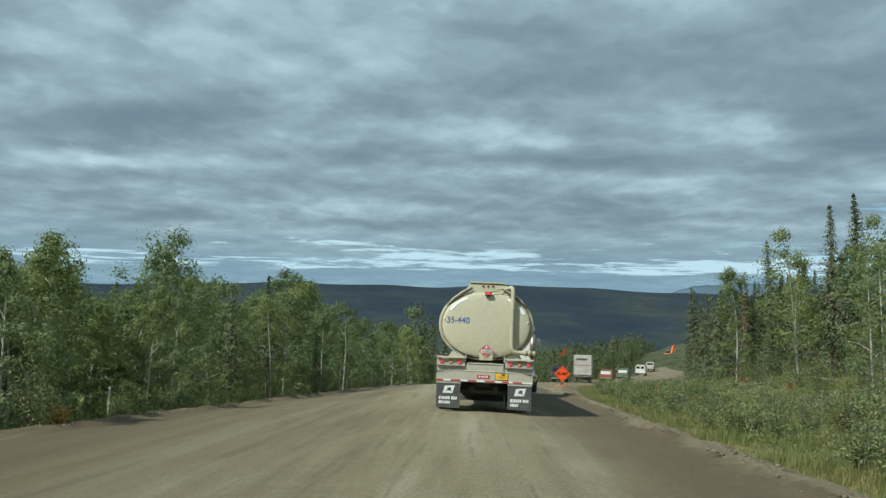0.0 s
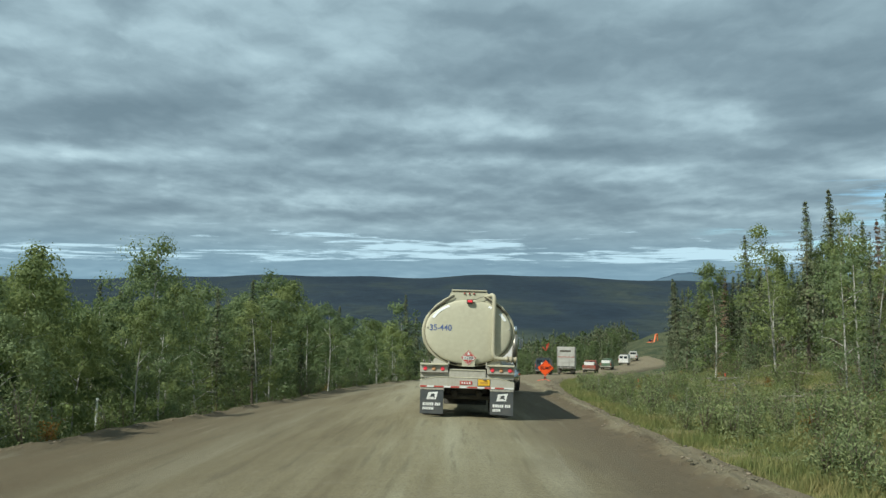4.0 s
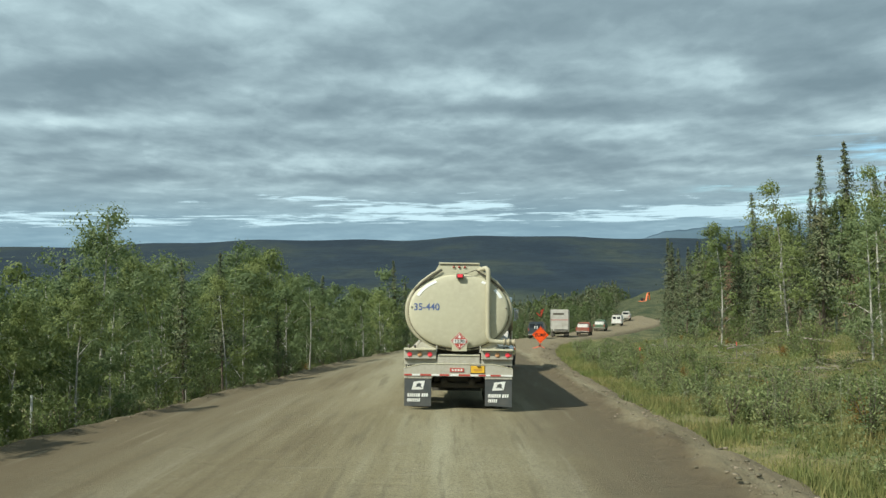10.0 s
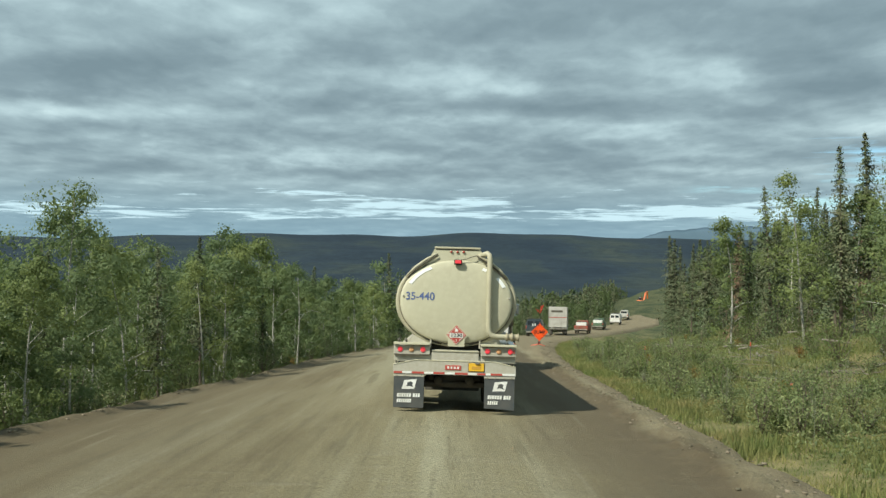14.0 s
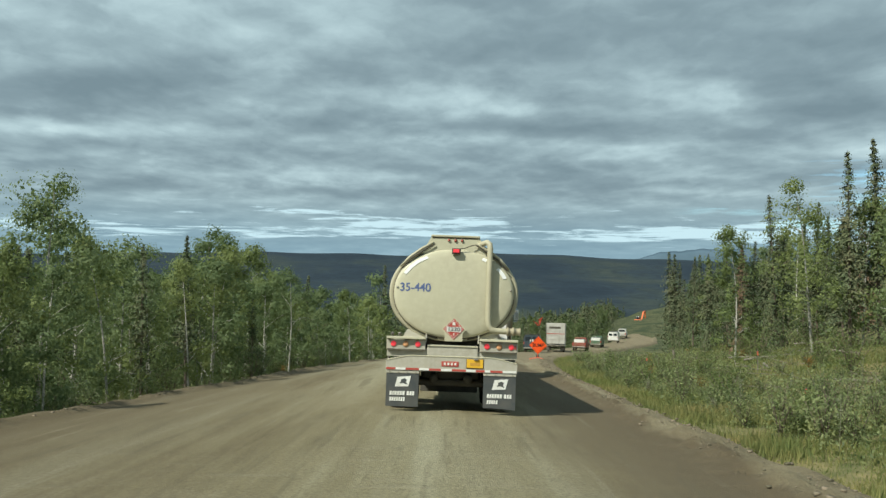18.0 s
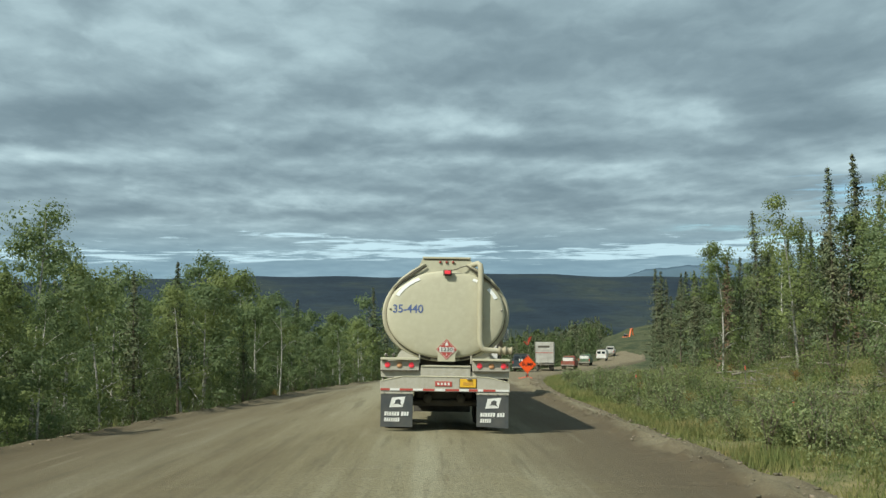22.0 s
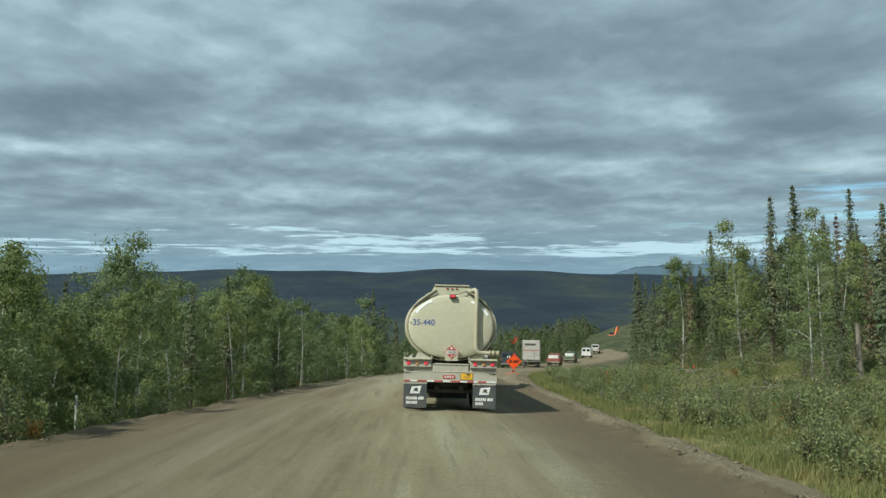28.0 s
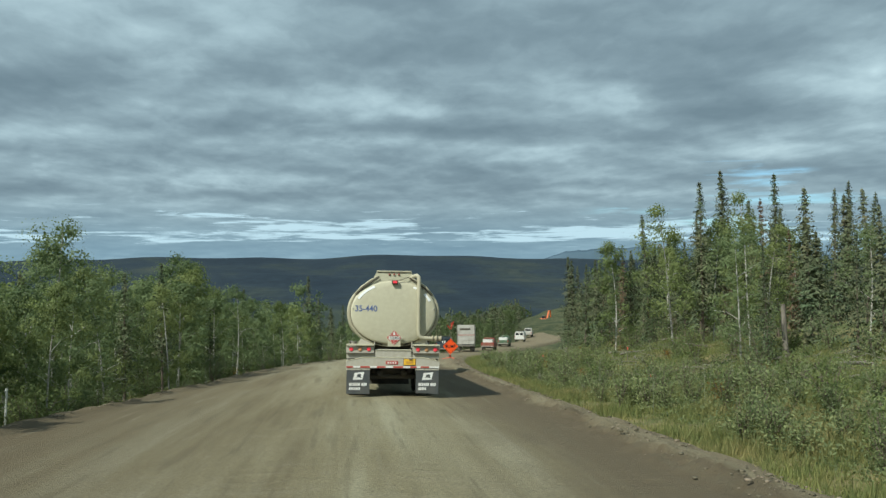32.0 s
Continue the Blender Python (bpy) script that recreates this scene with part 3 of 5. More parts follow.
def stick_mesh(name, sticks, mat, seg=6):
    bm = bmesh.new()
    for pts, rad in sticks:
        tube(pts, rad, seg, bm, caps=False)
    me = bpy.data.meshes.new(name)
    bm.to_mesh(me)
    bm.free()
    me.polygons.foreach_set("use_smooth", np.ones(len(me.polygons), bool))
    me.materials.append(mat)
    return me


def broadleaf(rng, height, clumps, leaves, size, spread=0.26, bare=0.22, loose=0.32, aspect=0.56):
    """Trunk, limbs and leaf corners of a slim birch or aspen."""
    lean = rng.normal(size=2) * 0.035 * height
    stem = [(lean[0] * t * t + 0.02 * height * math.sin(5 * t + lean[0]) * t, lean[1] * t * t, height * t) for t in np.linspace(0, 0.96, 9)]
    sticks = [(stem, [0.0080 * height * (1 - 0.9 * t) + 0.007 for t in np.linspace(0, 1, 9)])]
    cents, faces = [], []
    for c in range(clumps):
        t = bare + (1 - bare) * rng.uniform(0.0, 1.0) ** 0.85
        u = (t - bare) / (1 - bare)
        reach = spread * height * (math.sin(math.pi * min(0.14 + 0.86 * u, 1.0)) ** 0.8) * rng.uniform(0.25, 1.0) + 0.05 * height * (1 - u)
        ang = rng.uniform(0, 2 * math.pi)
        k = min(int(t * 8), 7)
        f = t * 8.33 - k
        base = np.array(stem[k]) * (1 - f) + np.array(stem[min(k + 1, 8)]) * f
        tip = base + np.array([math.cos(ang) * reach, math.sin(ang) * reach, reach * rng.uniform(0.1, 0.8)])
        if reach > 0.06 * height and c % 8 == 0:
            mid = (base + tip) / 2 + np.array([0, 0, 0.04 * height * rng.uniform(0, 1)])
            sticks.append(([base, mid, tip], [0.0024 * height, 0.0016 * height, 0.0006 * height]))
        n = int(leaves / clumps)
        radius = height * rng.uniform(0.034, 0.064)
        g = rng.normal(size=(n, 3))
        g *= (rng.uniform(0.25, 1.0, n) ** 0.5 * 1.5 / np.linalg.norm(g, axis=1))[:, None] * radius * np.array([1, 1, 0.8])
        g[:n // 3] *= 0.65
        g[:, 2] -= 0.25 * np.abs(g[:, 0])
        cents.append(tip + g)
        out = np.array([tip[0] - base[0], tip[1] - base[1], 0.25 * reach])
        faces.append(1.3 * g / radius + 0.7 * out / (np.linalg.norm(out) + 1e-6) + np.array([0, 0, 0.35]))
    # leaves hang in bunches within each clump and singly round it
    sizes = np.tile(np.where(np.arange(n) < n // 3, 1.5, 0.9), clumps) * size
    return sticks, leaf_quads(rng, np.concatenate(cents), sizes, aspect=aspect, face=np.concatenate(faces), loose=loose)


def spruce(rng, height, whorls, per, sprays, size, width=0.115, bare=0.1):
    """Trunk, and drooping boughs of needle sprays on a narrow spire."""
    bend = rng.normal(size=2) * 0.012 * height
    sticks = [([(bend[0] * t * t, bend[1] * t * t, height * t) for t in np.linspace(0, 1, 6)], [0.011 * height * (1 - 0.93 * t) for t in np.linspace(0, 1, 6)])]
    # dead boughs hang below the green ones
    for b in range(int(60 * bare)):
        z, ang, reach = height * rng.uniform(0.05, bare + 0.08), rng.uniform(0, 2 * math.pi), 0.085 * height * rng.uniform(0.4, 1.0)
        sticks.append(([(math.cos(ang) * reach * t, math.sin(ang) * reach * t, z - 0.45 * reach * t) for t in (0, 0.5, 1)], [0.0024 * height, 0.0018 * height, 0.0008 * height]))
    cents, faces, sizes = [], [], []
    ragged = rng.uniform(0.6, 1.2, 9)
    for w in range(whorls):
        club = 0.35 * math.exp(-((w / whorls - 0.9) / 0.06) ** 2)
        for b in range(per):
            u = min((w + rng.uniform(-0.2, 1.2)) / whorls, 1.0) ** 0.94 if w else rng.uniform(0, 0.02)
            z = height * (bare + (0.99 - bare) * u)
            reach0 = width * height * ((1 - u) ** 0.85 * np.interp(u * 8, range(9), ragged) + 0.022 + club * 0.06)
            ang = rng.uniform(0, 2 * math.pi)
            reach = reach0 * rng.uniform(0.45, 1.15)
            t = np.linspace(0.12, 1, sprays)
            droop = -reach * (0.28 + 0.35 * (1 - u)) * t + 0.18 * reach * t ** 3
            p = np.stack([np.cos(ang) * reach * t, np.sin(ang) * reach * t, z + droop], 1)
            p[:, :2] += bend * (z / height) ** 2
            cents.append(p + rng.normal(size=p.shape) * 0.020 * height * (0.15 + 0.85 * (1 - u)) * np.array([1, 1, 0.5]))
            faces.append(np.tile([math.cos(ang), math.sin(ang), 0.75], (sprays, 1)))
            sizes.append(np.full(sprays, size * (0.5 + 0.65 * (1 - u))))
    return sticks, leaf_quads(rng, np.concatenate(cents), np.concatenate(sizes) * 1.15, 0.7, 0.38, np.concatenate(faces))


def shrub(rng, height, stems, leaves, size, spread=0.55):
    sticks, cents = [], []
    for s in range(stems):
        ang, out = rng.uniform(0, 2 * math.pi), rng.uniform(0.1, spread) * height
        h = height * rng.uniform(0.55, 1.0)
        pts = [np.array([math.cos(ang) * out * t ** 1.3, math.sin(ang) * out * t ** 1.3, h * t]) for t in np.linspace(0, 1, 5)]
        sticks.append((pts, [0.014, 0.012, 0.009, 0.006, 0.003]))
        n = leaves // stems
        t = rng.uniform(0.12, 1.0, n)
        base = np.stack([np.interp(t, np.linspace(0, 1, 5), [p[i] for p in pts]) for i in range(3)], 1)
        cents.append(base + rng.normal(size=(n, 3)) * 0.11 * height)
    return sticks, leaf_quads(rng, np.concatenate(cents), size, 0.2, 0.42)


def plant(name, made, bark, leaf, label, category, group, trunk="trunk", crown="crown"):
    sticks, (v, f) = made
    root = tagged(new(name), label, category, group)
    hang(trunk, stick_mesh(trunk, sticks, bark, 6 if trunk == "trunk" else 4), root)
    hang(crown, mesh_of(crown, v, f, leaf), root)
    return root


class Stand:
    """Models that are set out once each, then copied."""

    def __init__(self, models):
        self.models, self.used = models, set()

    def set(self, i, m):
        ob = self.models[i]
        if i not in self.used:
            self.used.add(i)
            ob.matrix_basis = m
            return ob
        made = copy_thing(ob, m)
        made.matrix_basis = m
        return made


    def clear(self):
        """Takes away the models that were never set out."""
        for i, ob in enumerate(self.models):
            if i not in self.used:
                for o in (*ob.children_recursive, ob):
                    bpy.data.objects.remove(o)


rng = np.random.default_rng(7)
HEIGHTS_B, HEIGHTS_S = (8.6, 7.4, 9.4, 6.4, 8.0), (9.5, 11.0, 8.0, 6.5, 10.0, 7.5)
BIRCH_LABELS = ("slim white-barked birch with dull green leaves", "bushy young aspen with light green leaves", "tall thin aspen with a bare white lower trunk", "low spreading birch with dense green leaves", "green-leaved birch with a pale trunk")
SPRUCE_LABELS = ("dark narrow black spruce with a pointed spire", "tall thin black spruce with sparse boughs", "full dark green spruce with drooping boughs", "young bushy spruce with dark green boughs", "spruce with bare brown lower trunk", "dead spruce with thin brown needles")


def birch_models(clumps, leaves, size):
    return Stand([plant("birch_tree", broadleaf(rng, h, clumps, leaves, size, sp, ba), BARK_BIRCH, lf, lab, "tree", "roadside trees")
                  for h, sp, ba, lf, lab in zip(HEIGHTS_B, (0.235, 0.27, 0.17, 0.31, 0.26), (0.14, 0.04, 0.20, 0.03, 0.09), (LEAF_BIRCH, LEAF_ASPEN, LEAF_ASPEN, LEAF_BIRCH, LEAF_BIRCH), BIRCH_LABELS)])


def spruce_models(whorls, per, sprays, size):
    return Stand([plant("spruce_tree", spruce(rng, h, int(wh * whorls), per, sprays, size, wd, ba), BARK_SPRUCE, lf, lab, "tree", "roadside trees")
                  for h, wh, wd, ba, lf, lab in zip(HEIGHTS_S, (48, 52, 46, 40, 50, 26), (0.195, 0.175, 0.22, 0.23, 0.185, 0.18), (0.10, 0.24, 0.05, 0.03, 0.34, 0.08), (LEAF_SPRUCE,) * 5 + (LEAF_DEAD,), SPRUCE_LABELS)])


birches, spruces = birch_models(66, 8000, 0.104), spruce_models(1.05, 10, 8, 0.15)
birches_mid = birch_models(60, 4900, 0.122)
birches_beyond, spruces_beyond = birch_models(50, 1900, 0.185), spruce_models(1.05, 8, 7, 0.215)


def placed(x, y, scale, turn, sink=0.12):
    return Matrix.LocRotScale((x, y, float(ground_z(x, y)) - sink), Euler((rng.normal() * 0.03, rng.normal() * 0.03, turn)), (scale * rng.uniform(0.9, 1.1), scale * rng.uniform(0.9, 1.1), scale))


def scatter(count, ylo, yhi, dlo, dhi, gap, side, bias=1.0):
    """Places beside the road, not nearer to each other than gap: along y, and d metres out from the edge."""
    got = []
    for _ in range(count * 14):
        if len(got) >= count:
            break
        y = ylo + (yhi - ylo) * rng.uniform() ** bias
        d = dlo + (dhi - dlo) * rng.uniform()
        x = float(road_x(y)) + (RIGHT + d if side > 0 else float(left_edge(y)) - d)
        if all((x - a) ** 2 + (y - b) ** 2 > gap * gap for a, b in got):
            got.append((x, y))
    return got


def grown(x, y, model_height, rise):
    """The scale at which a tree's top stands at that many degrees over a traveller's eye level on the road."""
    far = math.hypot(x + 0.4, y + 20)
    top = 3.2 + far * math.tan(radians(rise))
    return min(max((top - float(ground_z(x, y))) / model_height, 0.32), 1.3)


def tree(x, y, share, rise, kinds=(0, 1, 2, 3, 4), front=True):
    far = math.hypot(x, y + 20)
    near = front and far < 27
    i = int(rng.integers(5))
    if rng.uniform() < share:
        i = 5 if rng.uniform() < 0.05 else i
        s = grown(x, y, HEIGHTS_S[i], rise + 0.4)
        (spruces if near else spruces_beyond).set(i, placed(x, y, s, rng.uniform(0, 6.28)))
    else:
        i = kinds[i]
        s = grown(x, y, HEIGHTS_B[i] * 1.03, rise)
        (birches if near else birches_mid if front and far < 62 else birches_beyond).set(i, placed(x, y, s, rng.uniform(0, 6.28)))


# a dense belt of birch and some spruce below the left-hand edge
for x, y in scatter(135, -14, 90, 1.1, 8.5, 1.35, -1, 1.25):
    side = math.degrees(math.atan2(x + 0.4, y + 20))
    tree(x, y, 0.17, float(np.interp(side, [-40, -28, -20, -12, -6, -2], [3.4, 2.6, 1.8, 0.7, -0.8, -2.2])) + rng.uniform(-3.4, 0.2) + 1.3 * float(wobble(x * 0.6, y, 1.9, 2.0)) + (1.6 if rng.uniform() < 0.08 else 0.0), (4, 1, 3, 3, 1))
# the trees behind the belt, lower on the slope
for x, y in scatter(70, -18, 75, 8.5, 21, 2.1, -1, 1.15):
    side = math.degrees(math.atan2(x + 0.4, y + 20))
    tree(x, y, 0.3, float(np.interp(side, [-50, -28, -20, -12, -6, -2], [2.0, 1.2, 0.6, -0.4, -1.6, -2.8])) + rng.uniform(-2.0, 0.4), (4, 1, 0, 3, 1), False)
# the wood to the right, beyond the cleared verge
for x, y in scatter(155, 4, 110, 10.5, 27, 1.6, 1, 1.1):
    side = math.degrees(math.atan2(x + 0.4, y + 20))
    tree(x, y, 0.88, float(np.interp(side, [5, 8, 11, 14, 18, 22, 27, 40], [-2.0, -1.7, -1.1, -0.4, 0.8, 2.4, 4.8, 6.8])) + rng.uniform(-3.2, 0.6) + (2.4 if rng.uniform() < 0.12 else 0.0), (1, 2, 1, 4, 0))

# trees that stand out: a tall slim birch over the belt, and thin old spruces and white-trunked aspens at the front of the wood
for stand, i, heights, side, far, rise in ((birches, 0, HEIGHTS_B, -22.5, 29, 4.3), (birches_mid, 4, HEIGHTS_B, -14.5, 38, 2.0), (spruces_beyond, 1, HEIGHTS_S, 24.3, 45, 7.0), (spruces_beyond, 4, HEIGHTS_S, 25.9, 47, 7.6), (spruces_beyond, 0, HEIGHTS_S, 20.6, 52, 4.6),
                                           (birches_mid, 2, HEIGHTS_B, 22.3, 44, 5.0), (birches_mid, 1, HEIGHTS_B, 18.2, 50, 2.4), (birches_mid, 2, HEIGHTS_B, 27.6, 40, 5.8), (spruces_beyond, 1, HEIGHTS_S, 29.3, 43, 7.4)):
    x, y = far * math.sin(radians(side)) - 0.4, far * math.cos(radians(side)) - 20
    stand.set(i, placed(x, y, grown(x, y, heights[i], rise), side))
for stand in (birches, spruces, birches_mid, birches_beyond, spruces_beyond):
    stand.clear()


SKYLINE = ((-30, -8, 2, 5, 8, 11, 14, 18, 22, 27, 31), (0.4, -0.6, -2.2, -2.4, -1.8, -1.0, -0.2, 1.0, 2.6, 4.4, 5.0))   # bearing, and how high the woods reach, in degrees


def woods(places, kinds, lower=0.0):
    """Far trees as one mesh: each place takes one of a few light models, no taller than the skyline there."""
    vs, fs, base = [], [], 0
    for (x, y), kind, sc, turn in zip(places, rng.integers(0, len(kinds), len(places)), rng.uniform(0.7, 1.15, len(places)), rng.uniform(0, 6.28, len(places))):
        v, f = kinds[kind]
        z, far = float(ground_z(x, y)), math.hypot(x, y + 20)
        top = 3.2 + far * math.tan(radians(float(np.interp(math.degrees(math.atan2(x, y + 20)), *SKYLINE)) + rng.uniform(-1.2, 0.3) - lower))
        sc = max(min(sc, (top - z) / 8.0), 0.34 if far < 280 else 0.62)
        c, s = math.cos(turn) * sc, math.sin(turn) * sc
        vs.append(np.stack([v[:, 0] * c - v[:, 1] * s + x, v[:, 0] * s + v[:, 1] * c + y, v[:, 2] * sc + z], 1))
        fs.append(f + base)
        base += len(v)
    return np.concatenate(vs), np.concatenate(fs)


def fan(count, rlo, rhi, alo, ahi, margin):
    got = []
    while len(got) < count:
        r = math.sqrt(rng.uniform(rlo ** 2, rhi ** 2))
        a = radians(rng.uniform(alo, ahi))
        x, y = r * math.sin(a), r * math.cos(a) - 20
        d = x - float(road_x(y))
        if d < -6.0 - margin or d > RIGHT + margin:
            got.append((x, y))
    return got


mid_b = [broadleaf(rng, h, 34, 760, 0.22, 0.20, 0.05, 0.25, 0.75)[1] for h in (7.5, 8.5, 6.5)]
mid_s = [spruce(rng, h, 26, 5, 4, 0.36, 0.15, 0.03)[1] for h in (8.0, 9.5, 7.0)]
light_b = [broadleaf(rng, h, 16, 256, 0.50, 0.20, 0.03, 0.15, 0.85)[1] for h in (7.5, 8.5, 6.5)]
light_s = [spruce(rng, h, 14, 4, 2, 0.82, 0.15, 0.03)[1] for h in (8.0, 9.5, 7.0)]
for name, kinds, mat, spots, lower, label in (
        ("roadside_thickets", mid_b, LEAF_FAR, [p for p in fan(120, 112, 235, 4, 13, 2.0) if p[0] < road_x(p[1])], 1.3, "low green birch thickets beside the farther road"),
        ("roadside_spruces", mid_s, LEAF_SPRUCE, [p for p in fan(110, 120, 240, 4, 13, 2.0) if p[0] < road_x(p[1])], 0.9, "young dark spruces beside the farther road"),
        ("birch_woods", mid_b, LEAF_FAR, fan(26, 95, 175, -30, 3, 11.0) + fan(45, 70, 175, 14, 31, 22.0) + fan(10, 105, 175, 1, 5, 6.0), 0.0, "green birch woods on the slopes beyond the road"),
        ("spruce_woods", mid_s, LEAF_SPRUCE, fan(30, 95, 175, -30, 3, 11.0) + fan(55, 70, 175, 14, 31, 22.0) + fan(30, 110, 190, 1, 6, 6.0), 0.0, "dark spruce woods on the slopes beyond the road"),
        ("slope_birch_woods", light_b, LEAF_FAR, fan(45, 175, 330, -30, 3, 11.0) + fan(60, 175, 260, 14, 31, 22.0) + fan(80, 215, 320, 3, 17, 8.0) + fan(170, 260, 520, 1, 24, 9.0) + fan(110, 290, 460, 9, 18, 9.0), 0.0, "green birch woods on the farther slopes"),
        ("slope_spruce_woods", light_s, LEAF_SPRUCE, fan(55, 175, 330, -30, 3, 11.0) + fan(70, 175, 260, 14, 31, 22.0) + fan(310, 225, 360, 3, 17, 8.0) + fan(60, 205, 330, 9, 16, 7.0) + fan(330, 260, 520, 1, 24, 9.0) + fan(210, 290, 460, 9, 18, 9.0), 0.0, "dark spruce woods on the farther slopes")):
    v, f = woods(spots, kinds, lower)
    tagged(new(name, mesh_of(name, v, f, mat)), label, "woods", kind="stuff")
tiny_b = [broadleaf(rng, h, 9, 54, 1.25, 0.26, 0.0, 0.15, 0.85)[1] for h in (7.5, 8.5, 6.5)]
tiny_s = [spruce(rng, h, 9, 3, 2, 1.7, 0.14, 0.02)[1] for h in (8.0, 9.5, 7.0)]
for name, kinds, mat, count, label in (("distant_birch_woods", tiny_b, LEAF_FAR, 700, "distant birch woods down in the valley"), ("distant_spruce_woods", tiny_s, LEAF_SPRUCE, 1000, "distant dark spruce woods down in the valley")):
    v, f = woods(fan(count, 430, 1150, -30, 31, 14.0), kinds)
    tagged(new(name, mesh_of(name, v, f, mat)), label, "woods", kind="stuff")


# ---- the tanker, parked on the downhill road ----
tanker = tagged(new("tank_trailer"), "tan painted elliptical fuel tank trailer with dusty bumper and mud flaps", "trailer")
tanker.matrix_basis = pose(0, 0, 0, 0, BANK, 0) @ pose(0, 0, 0, -math.degrees(math.atan(0.065)), 0, 0)
TW, TH, TZ = 1.322, 0.975, 2.36


def oval(scale, y, n=72, dz=0.0):
    out = []
    for k in range(n):
        a = 2 * math.pi * k / n
        c, s = math.cos(a), math.sin(a)
        out.append((math.copysign(abs(c) ** 0.92, c) * TW * scale, y, TZ + dz + math.copysign(abs(s) ** 0.95, s) * TH * scale))
    return out


def loft(rings, close=True, bm=None):
    bm = bm or bmesh.new()
    made = [[bm.verts.new(p) for p in r] for r in rings]
    n = len(rings[0])
    for a, b in zip(made, made[1:]):
        for k in range(n):
            bm.faces.new((a[k], a[(k + 1) % n], b[(k + 1) % n], b[k]))
    if close:
        bm.faces.new(made[-1])
    bmesh.ops.recalc_face_normals(bm, faces=bm.faces)
    return bm


part("barrel", loft([oval(0.90, 0.20), oval(0.965, 0.13), oval(0.99, 0.16), oval(1.0, 0.24), oval(1.0, 4.2), oval(1.0, 8.4), oval(1.0, 12.6), oval(0.9, 12.9), oval(0.5, 13.0)]), PAINT_EDGE, tanker, smooth=True)
part("rear_head", loft([oval(0.925, 0.19), oval(0.922, 0.085), oval(0.908, 0.058), oval(0.87, 0.040), oval(0.75, 0.018), oval(0.5, 0.0), oval(0.25, -0.010), oval(0.05, -0.012)]), PAINT_TAN, tanker, "tan painted dished rear head", smooth=True)
seam = bmesh.new()
tube([(x * 1.0, y, z) for x, y, z in oval(0.925, 0.10)[12:] + oval(0.925, 0.10)[:13]][0:60], 0.011, 6, seam)
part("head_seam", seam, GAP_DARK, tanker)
for sx in (-1, 1):
    # folded gussets running up from the head to the top box
    g = bmesh.new()
    tube([(sx * 1.07, 0.06, 2.86), (sx * 0.89, 0.03, 3.05), (sx * 0.65, 0.03, 3.22), (sx * 0.42, 0.04, 3.36)], [0.012, 0.018, 0.02, 0.012], 6, g)
    part("gutter", g, GAP_DARK, tanker)
    g = bmesh.new()
    tube([(sx * 1.11, 0.08, 2.88), (sx * 0.92, 0.06, 3.08), (sx * 0.68, 0.06, 3.26), (sx * 0.44, 0.07, 3.40)], [0.02, 0.03, 0.03, 0.02], 8, g)
    part("gusset", g, PAINT_EDGE, tanker, smooth=True)
part("top_box", prism([(-0.72, 3.16), (-0.64, 3.24), (-0.50, 3.50), (0.50, 3.50), (0.64, 3.24), (0.72, 3.16)], 0.08, 12.4), PAINT_TAN, tanker)
part("top_rail", box(0, 0.11, 3.53, 1.00, 0.12, 0.045, 0.012), PAINT_EDGE, tanker)
# thin dark strip added in place of the shade under the rail
part("rail_shadow_gap", box(0, 0.075, 3.50, 0.93, 0.012, 0.022), GAP_DARK, tanker)


def lens(name, x, y, z, r, mat, parent, label="", rim=None):
    bm = bmesh.new()
    n = 20
    rings = [[(x + math.cos(2 * math.pi * k / n) * rr, yy, z + math.sin(2 * math.pi * k / n) * rr) for k in range(n)] for rr, yy in ((r, y + 0.02), (r, y - 0.006), (r * 0.75, y - 0.018), (r * 0.2, y - 0.022))]
    ob = part(name, loft(rings, True, bm), mat, parent, label, True)
    if rim:
        part("rim", loft([[(x + math.cos(2 * math.pi * k / n) * rr, yy, z + math.sin(2 * math.pi * k / n) * rr) for k in range(n)] for rr, yy in ((r * 1.15, y + 0.02), (r * 1.18, y - 0.004), (r * 1.0, y - 0.006))], False), rim, ob, smooth=True)
    return ob


for dx in (-0.135, 0.0, 0.135):
    lens("marker_light", dx, 0.065, 3.445, 0.026, RED_DULL, tanker, "small dull red marker light", STEEL)
high = part("brake_light", box(0.02, -0.03, 3.215, 0.175, 0.09, 0.12, 0.015), GAP_DARK, tanker, "high centre brake light in a dark box")
part("lens", box(0.02, -0.083, 3.222, 0.125, 0.02, 0.07, 0.006), RED_LIT, high, "red lens")
part("cable", tube([(0.08, 0.0, 3.27), (0.20, 0.0, 3.29), (0.30, 0.0, 3.335), (0.42, 0.02, 3.37)], 0.009, 6), GAP_DARK, tanker)
pipe = part("vent_pipe", tube([(0.50, 0.12, 3.37), (0.575, 0.05, 3.40), (0.645, -0.02, 3.42), (0.690, -0.06, 3.38), (0.705, -0.075, 3.29), (0.705, -0.085, 2.7), (0.705, -0.085, 1.86), (0.718, -0.085, 1.74), (0.765, -0.085, 1.66), (0.90, -0.08, 1.635), (1.08, -0.07, 1.63), (1.20, -0.06, 1.63)], 0.058, 14), PAINT_EDGE, tanker, "tan vapour pipe with a bend", True)
